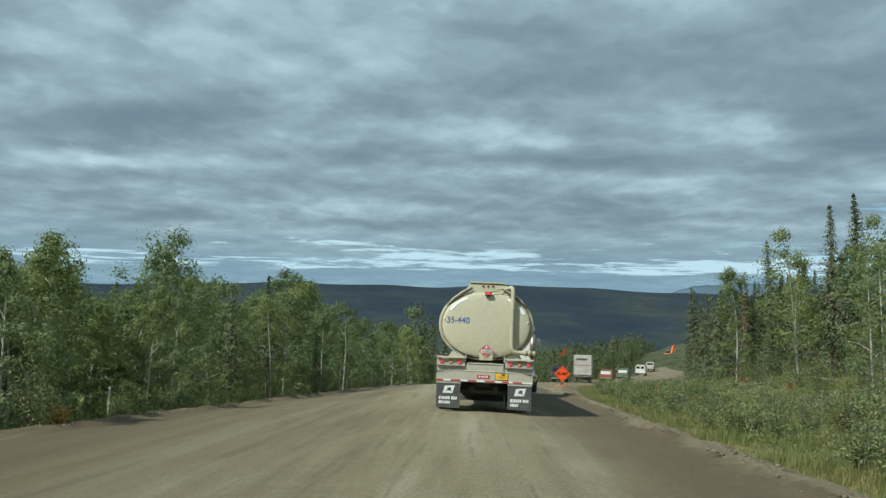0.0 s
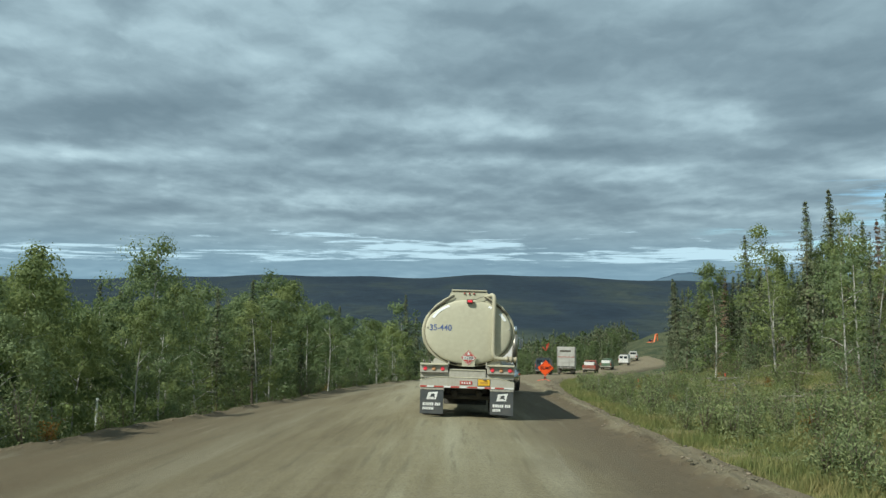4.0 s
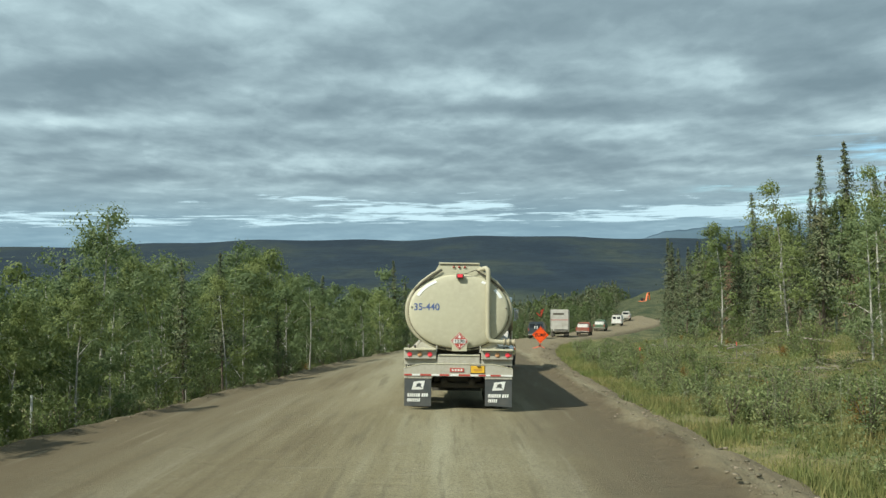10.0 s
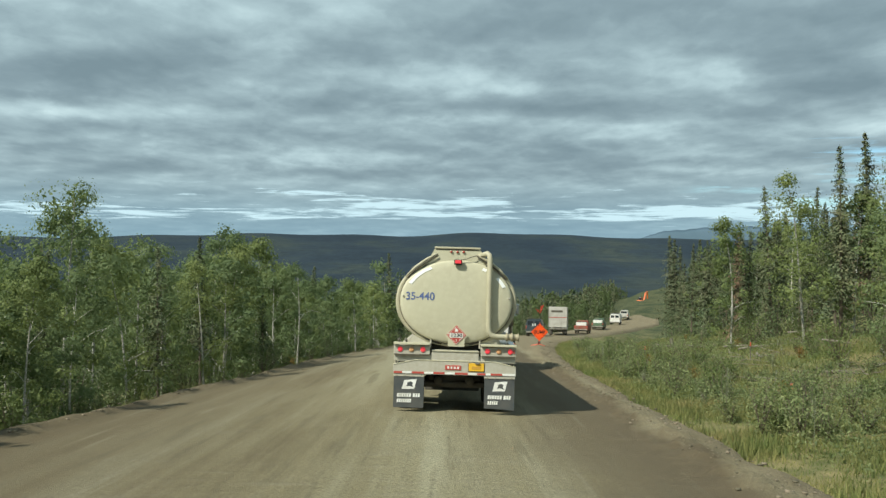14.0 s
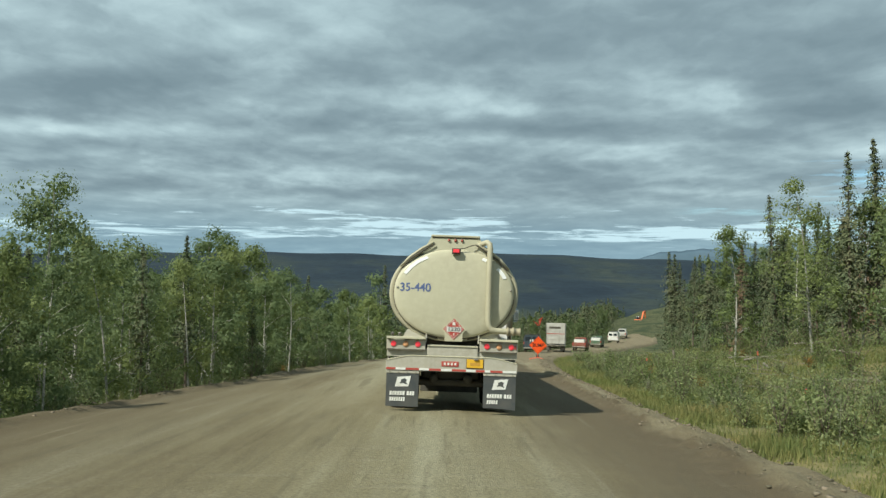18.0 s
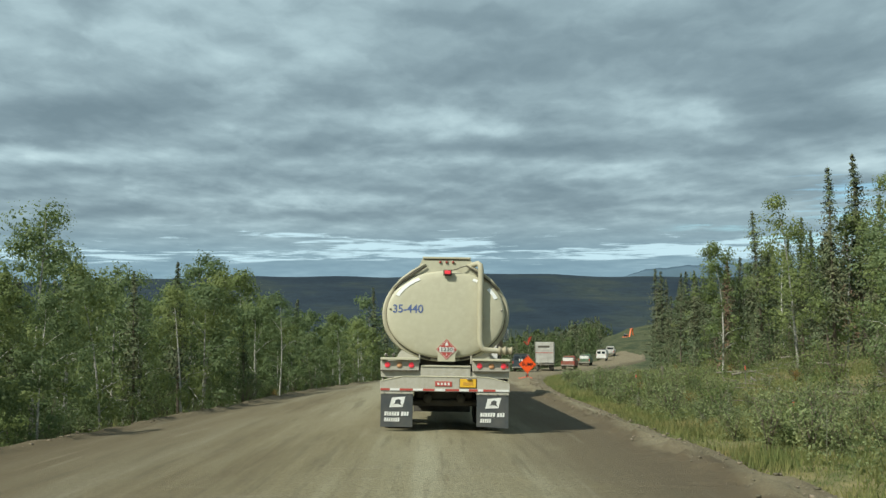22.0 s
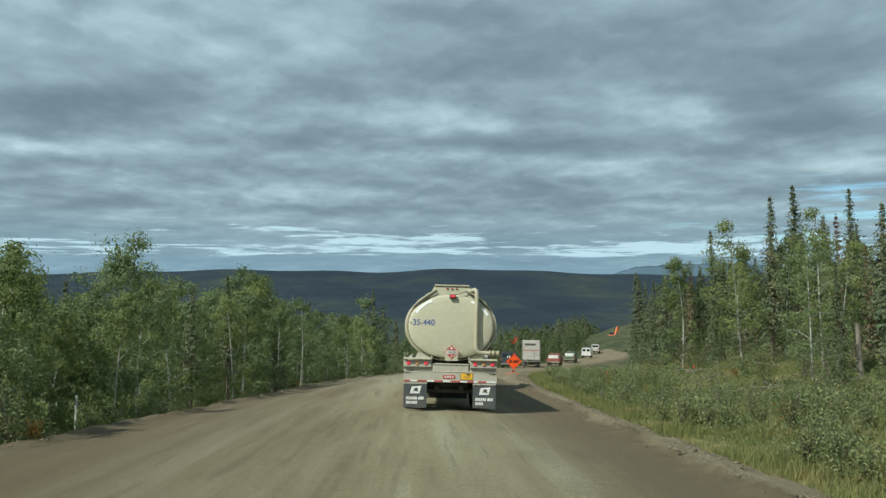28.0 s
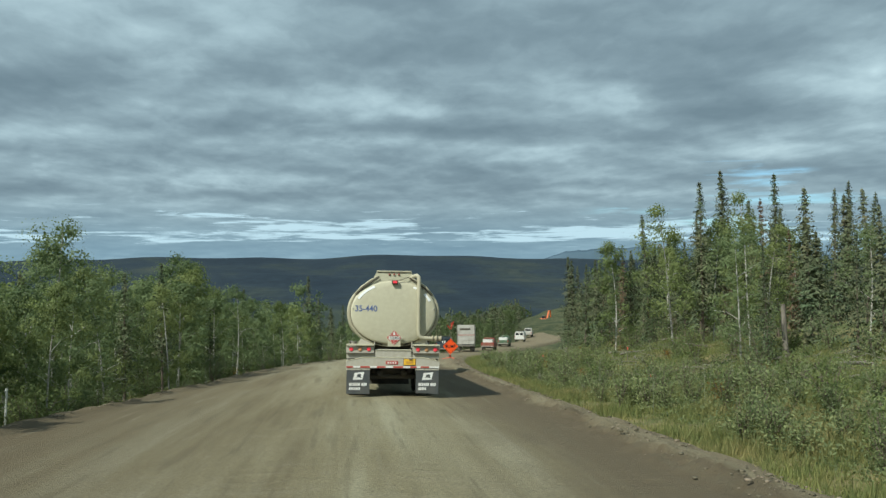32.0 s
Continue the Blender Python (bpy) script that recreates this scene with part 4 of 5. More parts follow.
part("coupling", tube([(1.08, -0.065, 1.63), (1.085, -0.065, 1.63), (1.12, -0.065, 1.63), (1.125, -0.065, 1.63), (1.19, -0.06, 1.63), (1.195, -0.06, 1.63), (1.235, -0.06, 1.63), (1.24, -0.06, 1.63), (1.33, -0.06, 1.63), (1.335, -0.06, 1.63), (1.36, -0.06, 1.63)], [0.06, 0.088, 0.088, 0.068, 0.068, 0.09, 0.09, 0.07, 0.07, 0.085, 0.085], 16), material("dusty_coupling", (0.34, 0.30, 0.21), 0.6, 0.2), pipe, "dusty flanged hose coupling", True)
part("clamp", box(0.705, -0.05, 2.32, 0.15, 0.05, 0.05, 0.01), PAINT_EDGE, pipe)
part("clamp", box(0.705, -0.04, 3.02, 0.15, 0.05, 0.05, 0.01), PAINT_EDGE, pipe)
for x in (-1.15, 1.15):
    lens("bolt_cap", x, 0.035, 2.46, 0.022, STEEL, tanker)
lens("bolt_cap", -0.71, 0.04, 1.86, 0.018, STEEL, tanker)


def oval_point(scale, degrees, y):
    c, s = math.cos(radians(degrees)), math.sin(radians(degrees))
    return Vector((math.copysign(abs(c) ** 0.92, c) * TW * scale, y, TZ + math.copysign(abs(s) ** 0.95, s) * TH * scale))


def arc_strip(a0, a1):
    bm = bmesh.new()
    prev = None
    for k in range(11):
        a = a0 + (a1 - a0) * k / 10
        row = [bm.verts.new(oval_point(sc, a, y)) for sc, y in ((0.868, 0.028), (0.808, 0.017), (0.808, 0.050), (0.868, 0.070))]
        if prev:
            for q in range(4):
                bm.faces.new((prev[q], row[q], row[(q + 1) % 4], prev[(q + 1) % 4]))
        prev = row
    bmesh.ops.recalc_face_normals(bm, faces=bm.faces)
    return bm


for a0, a1 in ((154, 118), (62, 54), (40, 23)):
    part("reflective_strip", arc_strip(a0, a1), STRIP_WHITE, tanker, "white reflective strip")
lettering("unit_number", "35-440", 0.235, pose(-0.785, 0.006, 2.455, 0, 0, -3.0), BLUE_TEXT, tanker, "faded blue unit number", 0.62)

# placard and its plate
plate = part("placard_plate", prism([(0.27, 1.64), (0.02, 1.90), (-0.23, 1.64), (-0.16, 1.56), (-0.16, 1.40), (0.20, 1.40), (0.20, 1.56)], -0.045, -0.03), PAINT_TAN, tanker)
part("placard", prism([(0.23, 1.645), (0.02, 1.855), (-0.19, 1.645), (0.02, 1.435)], -0.055, -0.047), RED, plate, "red hazard diamond")
part("placard_panel", prism([(0.165, 1.69), (-0.125, 1.69), (-0.125, 1.59), (0.165, 1.59)], -0.061, -0.056), WHITE, plate)
lettering("placard_number", "1230", 0.105, Matrix.Translation((0.02, -0.064, 1.64)), BLACK, plate, "black digits", 0.23)
part("flame_mark", prism([(0.06, 1.72), (0.045, 1.765), (0.02, 1.80), (-0.005, 1.765), (-0.02, 1.72)], -0.061, -0.056), WHITE, plate)
lettering("placard_class", "3", 0.075, Matrix.Translation((0.02, -0.060, 1.535)), WHITE, plate)
bm = bmesh.new()
for a, b in (((0.205, 1.645), (0.02, 1.83)), ((0.02, 1.83), (-0.165, 1.645)), ((-0.165, 1.645), (0.02, 1.46)), ((0.02, 1.46), (0.205, 1.645))):
    tube([(a[0], -0.057, a[1]), (b[0], -0.057, b[1])], 0.004, 4, bm)
part("placard_border", bm, WHITE, plate)

# light bars, bumper and tape
for lo, hi, lights in ((-1.32, -0.535, (-1.18, -0.935, -0.69)), (0.555, 1.32, (0.70, 0.945, 1.19))):
    bar = part("light_bar", box((lo + hi) / 2, 0.06, 1.30, hi - lo, 0.14, 0.20, 0.012), FRAME_TAN, tanker, "dusty light bar with three lamps")
    part("ledge", box((lo + hi) / 2, 0.03, 1.44, hi - lo, 0.26, 0.05, 0.01), PAINT_TAN, bar)
    # raised dark strip that stands in for a recess's shade
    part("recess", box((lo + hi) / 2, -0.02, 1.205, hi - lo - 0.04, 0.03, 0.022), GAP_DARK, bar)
    for x, mat in zip(lights, (RED_LIT, AMBER, RED_LIT)):
        lens("lamp", x, -0.015, 1.315, 0.056, mat, bar, "lit red lamp" if mat is RED_LIT else "amber lamp", FRAME_TAN)
part("side_reflector", box(1.27, -0.02, 1.315, 0.025, 0.02, 0.07), RED, tanker)
part("centre_box", box(0.01, 0.10, 1.20, 1.02, 0.20, 0.235, 0.012), FRAME_TAN, tanker)
part("box_lip", box(0.01, -0.005, 1.30, 1.02, 0.03, 0.022), PAINT_TAN, tanker)
part("upper_panel", box(0, 0.09, 1.13, 2.62, 0.1, 0.13, 0.005), FRAME_TAN, tanker)
bumper = part("bumper", prism([(-1.32, 0.79), (1.32, 0.79), (1.32, 0.985), (0.86, 1.085), (-0.86, 1.085), (-1.32, 0.985)], 0.0, 0.12), FRAME_TAN, tanker, "dusty tan rear bumper beam")
edge = bmesh.new()
tube([(-1.31, 0.0, 0.988), (-0.86, 0.0, 1.088), (0.86, 0.0, 1.088), (1.31, 0.0, 0.988)], 0.012, 6, edge)
part("bumper_edge", edge, PAINT_TAN, bumper)
x, k = -1.31, 0
for w in (0.19, 0.20, 0.27, 0.20, 0.24, 0.22, 0.28, 0.20, 0.18, 0.11, 0.25, 0.27):
    w = min(w, 1.31 - x)
    part("tape_strip", box(x + w / 2, -0.003, 0.822, w - 0.004, 0.006, 0.042), (RED, WHITE)[k % 2], bumper)
    x, k = x + w, k + 1
sign = part("maker_plate", box(-0.03, -0.006, 0.945, 0.345, 0.012, 0.10, 0.003), RED, bumper, "small red plate")
for dx in (-0.105, -0.035, 0.035, 0.105):
    part("plate_mark", box(-0.03 + dx, -0.014, 0.945, 0.04, 0.004, 0.05), WHITE, sign)
lic = part("licence_plate", box(0.47, -0.012, 0.965, 0.33, 0.02, 0.17, 0.006), YELLOW, bumper, "yellow licence plate")
part("plate_mark", box(0.47, -0.024, 0.955, 0.2, 0.004, 0.06), material("worn_plate_marks", (0.55, 0.30, 0.05), 0.5), lic)
part("plate_lamp", box(0.49, -0.03, 1.05, 0.09, 0.05, 0.035, 0.008), STEEL, bumper)
part("plate_frame", box(0.47, -0.004, 0.963, 0.355, 0.012, 0.195, 0.004), GAP_DARK, bumper)
for x in (-1.20, -1.05):
    g = part("glad_hand", tube([(x, 0.05, 1.46), (x, 0.05, 1.50), (x - 0.01, 0.03, 1.53)], [0.022, 0.024, 0.028], 12), GAP_DARK, tanker, smooth=True)
    lens("cap", x - 0.01, 0.0, 1.515, 0.030, RUBBER, g, "", STEEL)

# mud flaps with a square badge and two rows of white marks
for sx, worn in ((-1, 0), (1, 1)):
    cx = sx * 0.975
    f = bmesh.new()
    nx, nz = 7, 9
    grid = [[f.verts.new((cx - 0.325 + 0.65 * i / (nx - 1), 0.032 + 0.004 * math.sin(2.4 * i / (nx - 1) + sx) * (j / (nz - 1)) + 0.003 * sx * math.sin(5 * j / (nz - 1)), 0.76 - (0.69 - 0.025 * worn * math.sin(1.5 + 2.2 * i / nx)) * j / (nz - 1))) for i in range(nx)] for j in range(nz)]
    for j in range(nz - 1):
        for i in range(nx - 1):
            f.faces.new((grid[j][i], grid[j + 1][i], grid[j + 1][i + 1], grid[j][i + 1]))
    bmesh.ops.recalc_face_normals(f, faces=f.faces)
    bmesh.ops.solidify(f, geom=f.faces[:], thickness=0.012)
    flap = part("mud_flap", f, FLAP, tanker, "grey rubber mud flap with white badge")
    part("clamp_bar", box(cx, 0.03, 0.755, 0.66, 0.04, 0.05, 0.006), FRAME_TAN, flap)
    for b in (-0.26, -0.09, 0.09, 0.26):
        lens("bolt", cx + b, 0.006, 0.755, 0.012, STEEL, flap)
    y = 0.013
    part("badge", prism([(cx - 0.10, 0.655), (cx + 0.175, 0.68), (cx + 0.12, 0.47), (cx - 0.15, 0.46)], y, y + 0.012), WHITE, flap, "white slanted badge")
    part("badge_mark", prism([(cx - 0.03, 0.60), (cx + 0.04, 0.63), (cx + 0.09, 0.60), (cx + 0.07, 0.555), (cx + 0.11, 0.50), (cx + 0.02, 0.535), (cx - 0.06, 0.525), (cx - 0.03, 0.56)], y - 0.004, y - 0.001), FLAP, flap)
    x = cx - 0.25
    for w in (0.055, 0.04, 0.055, 0.05, 0.055, 0.055, 0.03, 0.06, 0.05, 0.05):
        if w != 0.03:
            part("flap_mark", prism([(x + 0.008, 0.375), (x + w - 0.004, 0.375), (x + w - 0.010, 0.295), (x, 0.295)], y, y + 0.010), WHITE, flap)
        x += w
    x = cx - 0.25
    for w in (0.045, 0.045, 0.045, 0.045, 0.045, 0.045, 0.045)[: 7 if not worn else 5]:
        part("flap_mark", prism([(x + 0.008, 0.255), (x + w - 0.004, 0.255), (x + w - 0.010, 0.178), (x, 0.178)], y, y + 0.010), WHITE, flap)
        x += w

# running gear under the tank
for sx in (-1, 1):
    part("frame_rail", box(sx * 0.47, 5.2, 1.12, 0.12, 10.2, 0.2, 0.01), FRAME_TAN, tanker)
    part("fender", prism([(sx * 0.62, 1.20), (sx * 1.28, 1.20), (sx * 1.28, 1.17), (sx * 0.62, 1.17)], 0.35, 3.3), FRAME_TAN, tanker)
    # unseen side panel added behind the flap to keep sun off the road
    part("fender_skirt", box(sx * 1.285, 0.40, 0.92, 0.02, 0.54, 0.52, 0.005), FRAME_TAN, tanker)
    part("saddle", prism([(sx * 0.55, 1.44), (sx * 1.02, 1.44), (sx * 0.93, 1.60), (sx * 0.62, 1.72)], 0.16, 0.22), FRAME_TAN, tanker)
    part("bracket", box(sx * 0.53, 0.10, 1.47, 0.03, 0.06, 0.22), FRAME_TAN, tanker)
    part("side_tube", tube([(sx * 1.14, 0.4, 1.30), (sx * 1.14, 6.0, 1.30), (sx * 1.14, 12.0, 1.30)], 0.12, 12), FRAME_TAN, tanker, smooth=True)
    part("hose_tray", tube([(sx * 0.70, 0.14, 1.60), (sx * 0.52, 0.14, 1.50), (sx * 0.30, 0.14, 1.44)], 0.02, 8), GAP_DARK, tanker)


def wheel(parent, x, y, z, r=0.51, w=0.27):
    prof = ((r - 0.10, -w / 2), (r - 0.02, -w / 2 + 0.01), (r, -w / 2 + 0.05), (r, w / 2 - 0.05), (r - 0.02, w / 2 - 0.01), (r - 0.10, w / 2), (r - 0.2, w / 2 - 0.05), (r - 0.3, w / 2 - 0.08))
    n = 32
    rings = [[(x + d, y + math.cos(2 * math.pi * k / n) * rr, z + math.sin(2 * math.pi * k / n) * rr) for k in range(n)] for rr, d in prof[:6]]
    t = part("tyre", loft(rings, False), RUBBER, parent, "dusty black tyre with haze in its colour", True)
    rim = [[(x + d, y + math.cos(2 * math.pi * k / n) * rr, z + math.sin(2 * math.pi * k / n) * rr) for k in range(n)] for rr, d in ((r - 0.11, -w / 2 + 0.02), (r - 0.16, -0.02), (r - 0.3, 0.0), (0.05, 0.0))]
    part("rim", loft(rim, True), STEEL, t, smooth=True)
    return t


for y in (0.80, 2.10):
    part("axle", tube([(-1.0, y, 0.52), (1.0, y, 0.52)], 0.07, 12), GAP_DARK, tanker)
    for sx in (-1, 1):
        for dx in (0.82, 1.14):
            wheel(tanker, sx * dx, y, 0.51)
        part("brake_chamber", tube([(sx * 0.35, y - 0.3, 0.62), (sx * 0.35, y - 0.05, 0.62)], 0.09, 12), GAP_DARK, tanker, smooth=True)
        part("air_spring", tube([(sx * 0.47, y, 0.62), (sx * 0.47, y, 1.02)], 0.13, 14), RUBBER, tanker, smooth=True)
# dark panel added to stand for the shaded gap below the tank
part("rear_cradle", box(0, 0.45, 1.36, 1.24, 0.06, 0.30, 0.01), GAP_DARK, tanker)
# added panel: its dark colour replaces shade on the road farther under
part("splash_guard", box(0, 3.30, 0.62, 1.36, 0.03, 0.94, 0.01), RUBBER, tanker, "dark panel added for the shade under the trailer")
# unseen sheet added under the barrel to stop sun stripes below it
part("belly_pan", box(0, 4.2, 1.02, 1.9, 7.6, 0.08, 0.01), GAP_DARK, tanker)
part("cross_member", box(0, 0.5, 1.0, 0.95, 0.1, 0.18), FRAME_TAN, tanker)
part("cross_member", box(0, 1.8, 1.0, 0.95, 0.1, 0.18), FRAME_TAN, tanker)
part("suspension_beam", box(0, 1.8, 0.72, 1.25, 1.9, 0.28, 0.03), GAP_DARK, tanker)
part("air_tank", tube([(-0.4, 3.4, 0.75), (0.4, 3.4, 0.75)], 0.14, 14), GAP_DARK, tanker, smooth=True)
for sx in (-1, 1):
    part("landing_leg", box(sx * 0.6, 9.2, 0.68, 0.12, 0.12, 0.9, 0.01), FRAME_TAN, tanker)

# the tractor that pulls it, swung a little to the right
tractor = tagged(new("truck_tractor"), "white long-nose truck tractor hitched to the tank trailer", "truck")
tractor.matrix_basis = tanker.matrix_basis @ pose(0.60, 10.2, 0, 0, 0, -7.8)
cab = part("cab", prism([(-1.12, 1.0), (1.12, 1.0), (1.14, 2.3), (1.02, 2.85), (0.7, 3.0), (-0.7, 3.0), (-1.02, 2.85), (-1.14, 2.3)], 4.0, 6.2), CAB_WHITE, tractor, "white cab")
part("rear_window", box(0, 3.99, 2.4, 0.9, 0.03, 0.4, 0.005), GLASS_DARK, cab)
part("hood", prism([(-0.95, 0.95), (0.95, 0.95), (1.0, 1.6), (0.8, 2.0), (-0.8, 2.0), (-1.0, 1.6)], 6.2, 8.3), CAB_WHITE, tractor, "white hood")
for sx in (-1, 1):
    part("chassis_rail", box(sx * 0.42, 3.6, 0.95, 0.1, 7.6, 0.26), GAP_DARK, tractor)
    st = part("exhaust_stack", tube([(sx * 1.16, 3.85, 1.2), (sx * 1.16, 3.85, 2.7), (sx * 1.16, 3.75, 2.95)], 0.08, 14), CHROME, tractor, "chrome exhaust stack", True)
    part("heat_shield", tube([(sx * 1.16, 3.85, 1.6), (sx * 1.16, 3.85, 2.6)], 0.12, 14), STEEL, st, smooth=True)
    mi = part("mirror", box(sx * 1.30, 6.0, 2.25, 0.2, 0.09, 0.42, 0.02), CHROME, tractor, "tall chrome side mirror")
    part("mirror_arm", tube([(sx * 1.1, 6.0, 2.5), (sx * 1.3, 6.0, 2.5)], 0.015, 8), CHROME, mi)
    part("mirror_arm", tube([(sx * 1.1, 6.0, 2.0), (sx * 1.3, 6.0, 2.0)], 0.015, 8), CHROME, mi)
    part("fuel_tank", tube([(sx * 1.0, 3.6, 0.75), (sx * 1.0, 5.2, 0.75)], 0.33, 20), CHROME, tractor, "round bright metal fuel tank", True)
    part("quarter_fender", prism([(sx * 0.62, 1.12), (sx * 1.25, 1.12), (sx * 1.25, 1.08), (sx * 0.62, 1.08)], 0.2, 2.9), CAB_WHITE, tractor)
    for y in (0.9, 2.2):
        wheel(tractor, sx * 0.82, y, 0.51)
        wheel(tractor, sx * 1.12, y, 0.51)
    wheel(tractor, sx * 1.05, 7.3, 0.51)
for y in (0.9, 2.2, 7.3):
    part("axle", tube([(-1.0, y, 0.51), (1.0, y, 0.51)], 0.07, 10), GAP_DARK, tractor)


# ---- the vehicles waiting further down ----
def on_road(x, y, turn=0.0):
    fall = -math.degrees(math.atan(np.interp(y, _s, _slope)))
    return pose(x, y, float(road_z(y)) - 0.03, 0, 0, turn) @ pose(0, 0, 0, fall, 0, 0)


def far_wheels(root, half, ys, r):
    for y in ys:
        part("axle", tube([(-half, y, r), (half, y, r)], 0.05, 8), GAP_DARK, root)
        for sx in (-1, 1):
            wheel(root, sx * half, y, r, r, 0.24)


def van(m, paint, label, mark=True):
    root = tagged(new("van"), label, "van", "waiting vehicles")
    root.matrix_basis = m
    body = part("body", prism([(-0.98, 0.45), (0.98, 0.45), (1.0, 1.2), (0.88, 1.95), (0.76, 2.1), (-0.76, 2.1), (-0.88, 1.95), (-1.0, 1.2)], 0.0, 4.9), paint, root)
    for sx in (-1, 1):
        d = part("rear_door", box(sx * 0.46, -0.012, 1.1, 0.86, 0.03, 1.15, 0.02), paint, body)
        part("window", box(sx * 0.44, -0.03, 1.62, 0.66, 0.02, 0.46, 0.01), GLASS_DARK, d)
        part("tail_lamp", box(sx * 0.93, -0.02, 1.12, 0.1, 0.04, 0.32, 0.01), RED_DULL, body)
        if mark:
            part("door_mark", box(sx * 0.14, -0.045, 1.42, 0.12, 0.01, 0.3), WHITE, d)
        part("side_mirror", box(sx * 1.16, 3.4, 1.45, 0.18, 0.08, 0.22, 0.02), paint, body)
    part("bumper", box(0, -0.06, 0.52, 1.9, 0.16, 0.18, 0.03), STEEL, body)
    part("roof_rack", box(0, 2.2, 2.2, 1.5, 3.0, 0.06, 0.01), GAP_DARK, root)
    far_wheels(root, 0.85, (0.9, 3.9), 0.36)
    return root


def box_truck(m):
    root = tagged(new("box_truck"), "white dusty box truck with dark lettering bars on its rear door", "truck", "waiting vehicles")
    root.matrix_basis = m
    body = part("cargo_box", box(0, 4.0, 2.4, 2.5, 8.0, 2.7, 0.04), BOX_WHITE, root)
    for i in range(5):
        part("door_panel", box(0, -0.01, 1.32 + 0.53 * i, 2.3, 0.03, 0.5, 0.008), BOX_WHITE, body)
    part("door_marks", box(-0.1, -0.03, 3.15, 1.5, 0.01, 0.28), GAP_DARK, body)
    part("latch_bar", box(0.45, -0.035, 2.0, 0.05, 0.02, 1.7), STEEL, body)
    part("stripe", box(0, -0.03, 2.35, 2.3, 0.01, 0.09), RED_DULL, body)
    for sx in (-1, 1):
        part("corner_post", box(sx * 1.22, -0.02, 2.4, 0.08, 0.06, 2.7, 0.01), STEEL, body)
        part("tail_lamp", box(sx * 1.0, -0.02, 0.85, 0.25, 0.05, 0.12, 0.01), RED_LIT, root)
        part("mud_flap", box(sx * 0.9, 0.5, 0.45, 0.6, 0.02, 0.6), RUBBER, root)
    part("dock_bumper", box(0, -0.03, 0.85, 2.4, 0.12, 0.16, 0.02), STEEL, root)
    part("cab", box(0, 9.2, 1.7, 2.3, 2.0, 2.2, 0.15), CAB_WHITE, root)
    part("chassis", box(0, 5.0, 0.8, 0.9, 9.6, 0.3), GAP_DARK, root)
    far_wheels(root, 1.0, (1.4, 2.7, 9.2), 0.48)
    return root


def pickup(m, paint, label, beacon=False):
    root = tagged(new("pickup_truck"), label, "pickup truck", "waiting vehicles")
    root.matrix_basis = m
    b = part("body", prism([(-0.98, 0.5), (0.98, 0.5), (1.0, 0.95), (0.95, 1.2), (-0.95, 1.2), (-1.0, 0.95)], 0.0, 5.5), paint, root)
    part("tailgate", box(0, -0.015, 0.98, 1.5, 0.04, 0.42, 0.02), paint, b)
    c = part("cab", prism([(-0.95, 1.2), (0.95, 1.2), (0.78, 1.88), (0.68, 1.95), (-0.68, 1.95), (-0.78, 1.88)], 2.0, 4.0), paint, root)
    part("rear_window", box(0, 1.99, 1.55, 1.3, 0.03, 0.42, 0.01), GLASS_DARK, c)
    part("bumper", box(0, -0.08, 0.58, 1.9, 0.16, 0.16, 0.03), STEEL, root)
    for sx in (-1, 1):
        part("tail_lamp", box(sx * 0.88, -0.02, 1.0, 0.16, 0.04, 0.36, 0.01), RED_DULL, b)
    if beacon:
        part("cargo", box(0, 1.0, 1.4, 1.5, 1.6, 0.5, 0.03), CAB_WHITE, root)
    far_wheels(root, 0.86, (1.1, 4.4), 0.38)
    return root


def excavator(m):
    root = tagged(new("excavator"), "orange tracked excavator with its arm raised", "excavator", "waiting vehicles")
    root.matrix_basis = m
    for sx in (-1, 1):
        part("track", box(sx * 1.1, 0, 0.45, 0.6, 3.8, 0.9, 0.3), RUBBER, root)
    h = part("house", box(0, 0, 1.6, 2.5, 3.2, 1.3, 0.12), ORANGE_PAINT, root)
    part("cab", box(-0.7, 0.9, 2.4, 0.95, 1.5, 1.5, 0.08), GLASS_DARK, h)
    part("boom", tube([(0.2, 1.4, 1.7), (0.3, 3.2, 4.6), (0.3, 4.9, 5.0)], [0.3, 0.32, 0.2], 4), ORANGE_PAINT, root)
    a = part("stick", tube([(0.3, 4.9, 5.1), (0.3, 5.6, 2.6)], [0.24, 0.16], 4), ORANGE_PAINT, root)
    part("bucket", box(0.3, 5.5, 2.1, 0.9, 0.8, 0.9, 0.15), GAP_DARK, a)
    return root


van(on_road(10.7, 85, -9), BLUE_PAINT, "dark blue van with two white marks on the rear doors")
box_truck(on_road(14.8, 94, -9))
pickup(on_road(19.8, 106, -15), RED_PAINT, "faded red pickup truck with a white load", True)
pickup(on_road(26.0, 127, -16), GREEN_PAINT, "green and white service pickup truck", True)
van(on_road(33.6, 150, -16), CAB_WHITE, "white van waiting in the line", False)
pickup(on_road(39.5, 170, -16), BOX_WHITE, "dusty white pickup truck waiting in the line")
excavator(on_road(64.0, 258, -30))


# ---- the bump sign ----
bump_sign = tagged(new("bump_sign"), "orange diamond roll-up sign with two orange flags on a spring stand", "road sign")
bump_sign.matrix_basis = pose(6.75, 44.0, float(road_z(44.0) + bank(6.75, 44.0)) - 0.14, 0, 2, 7)
face = part("sign_face", prism([(0.0, 0.42), (0.635, 1.055), (0.60, 1.12), (0.0, 1.69), (-0.60, 1.12), (-0.635, 1.055)], -0.004, 0.004), ORANGE, bump_sign, "fluorescent orange diamond panel")
lettering("sign_word", "BUMP", 0.36, Matrix.Translation((0, -0.007, 1.055)), BLACK, face, "black word", 0.80)
bm = bmesh.new()
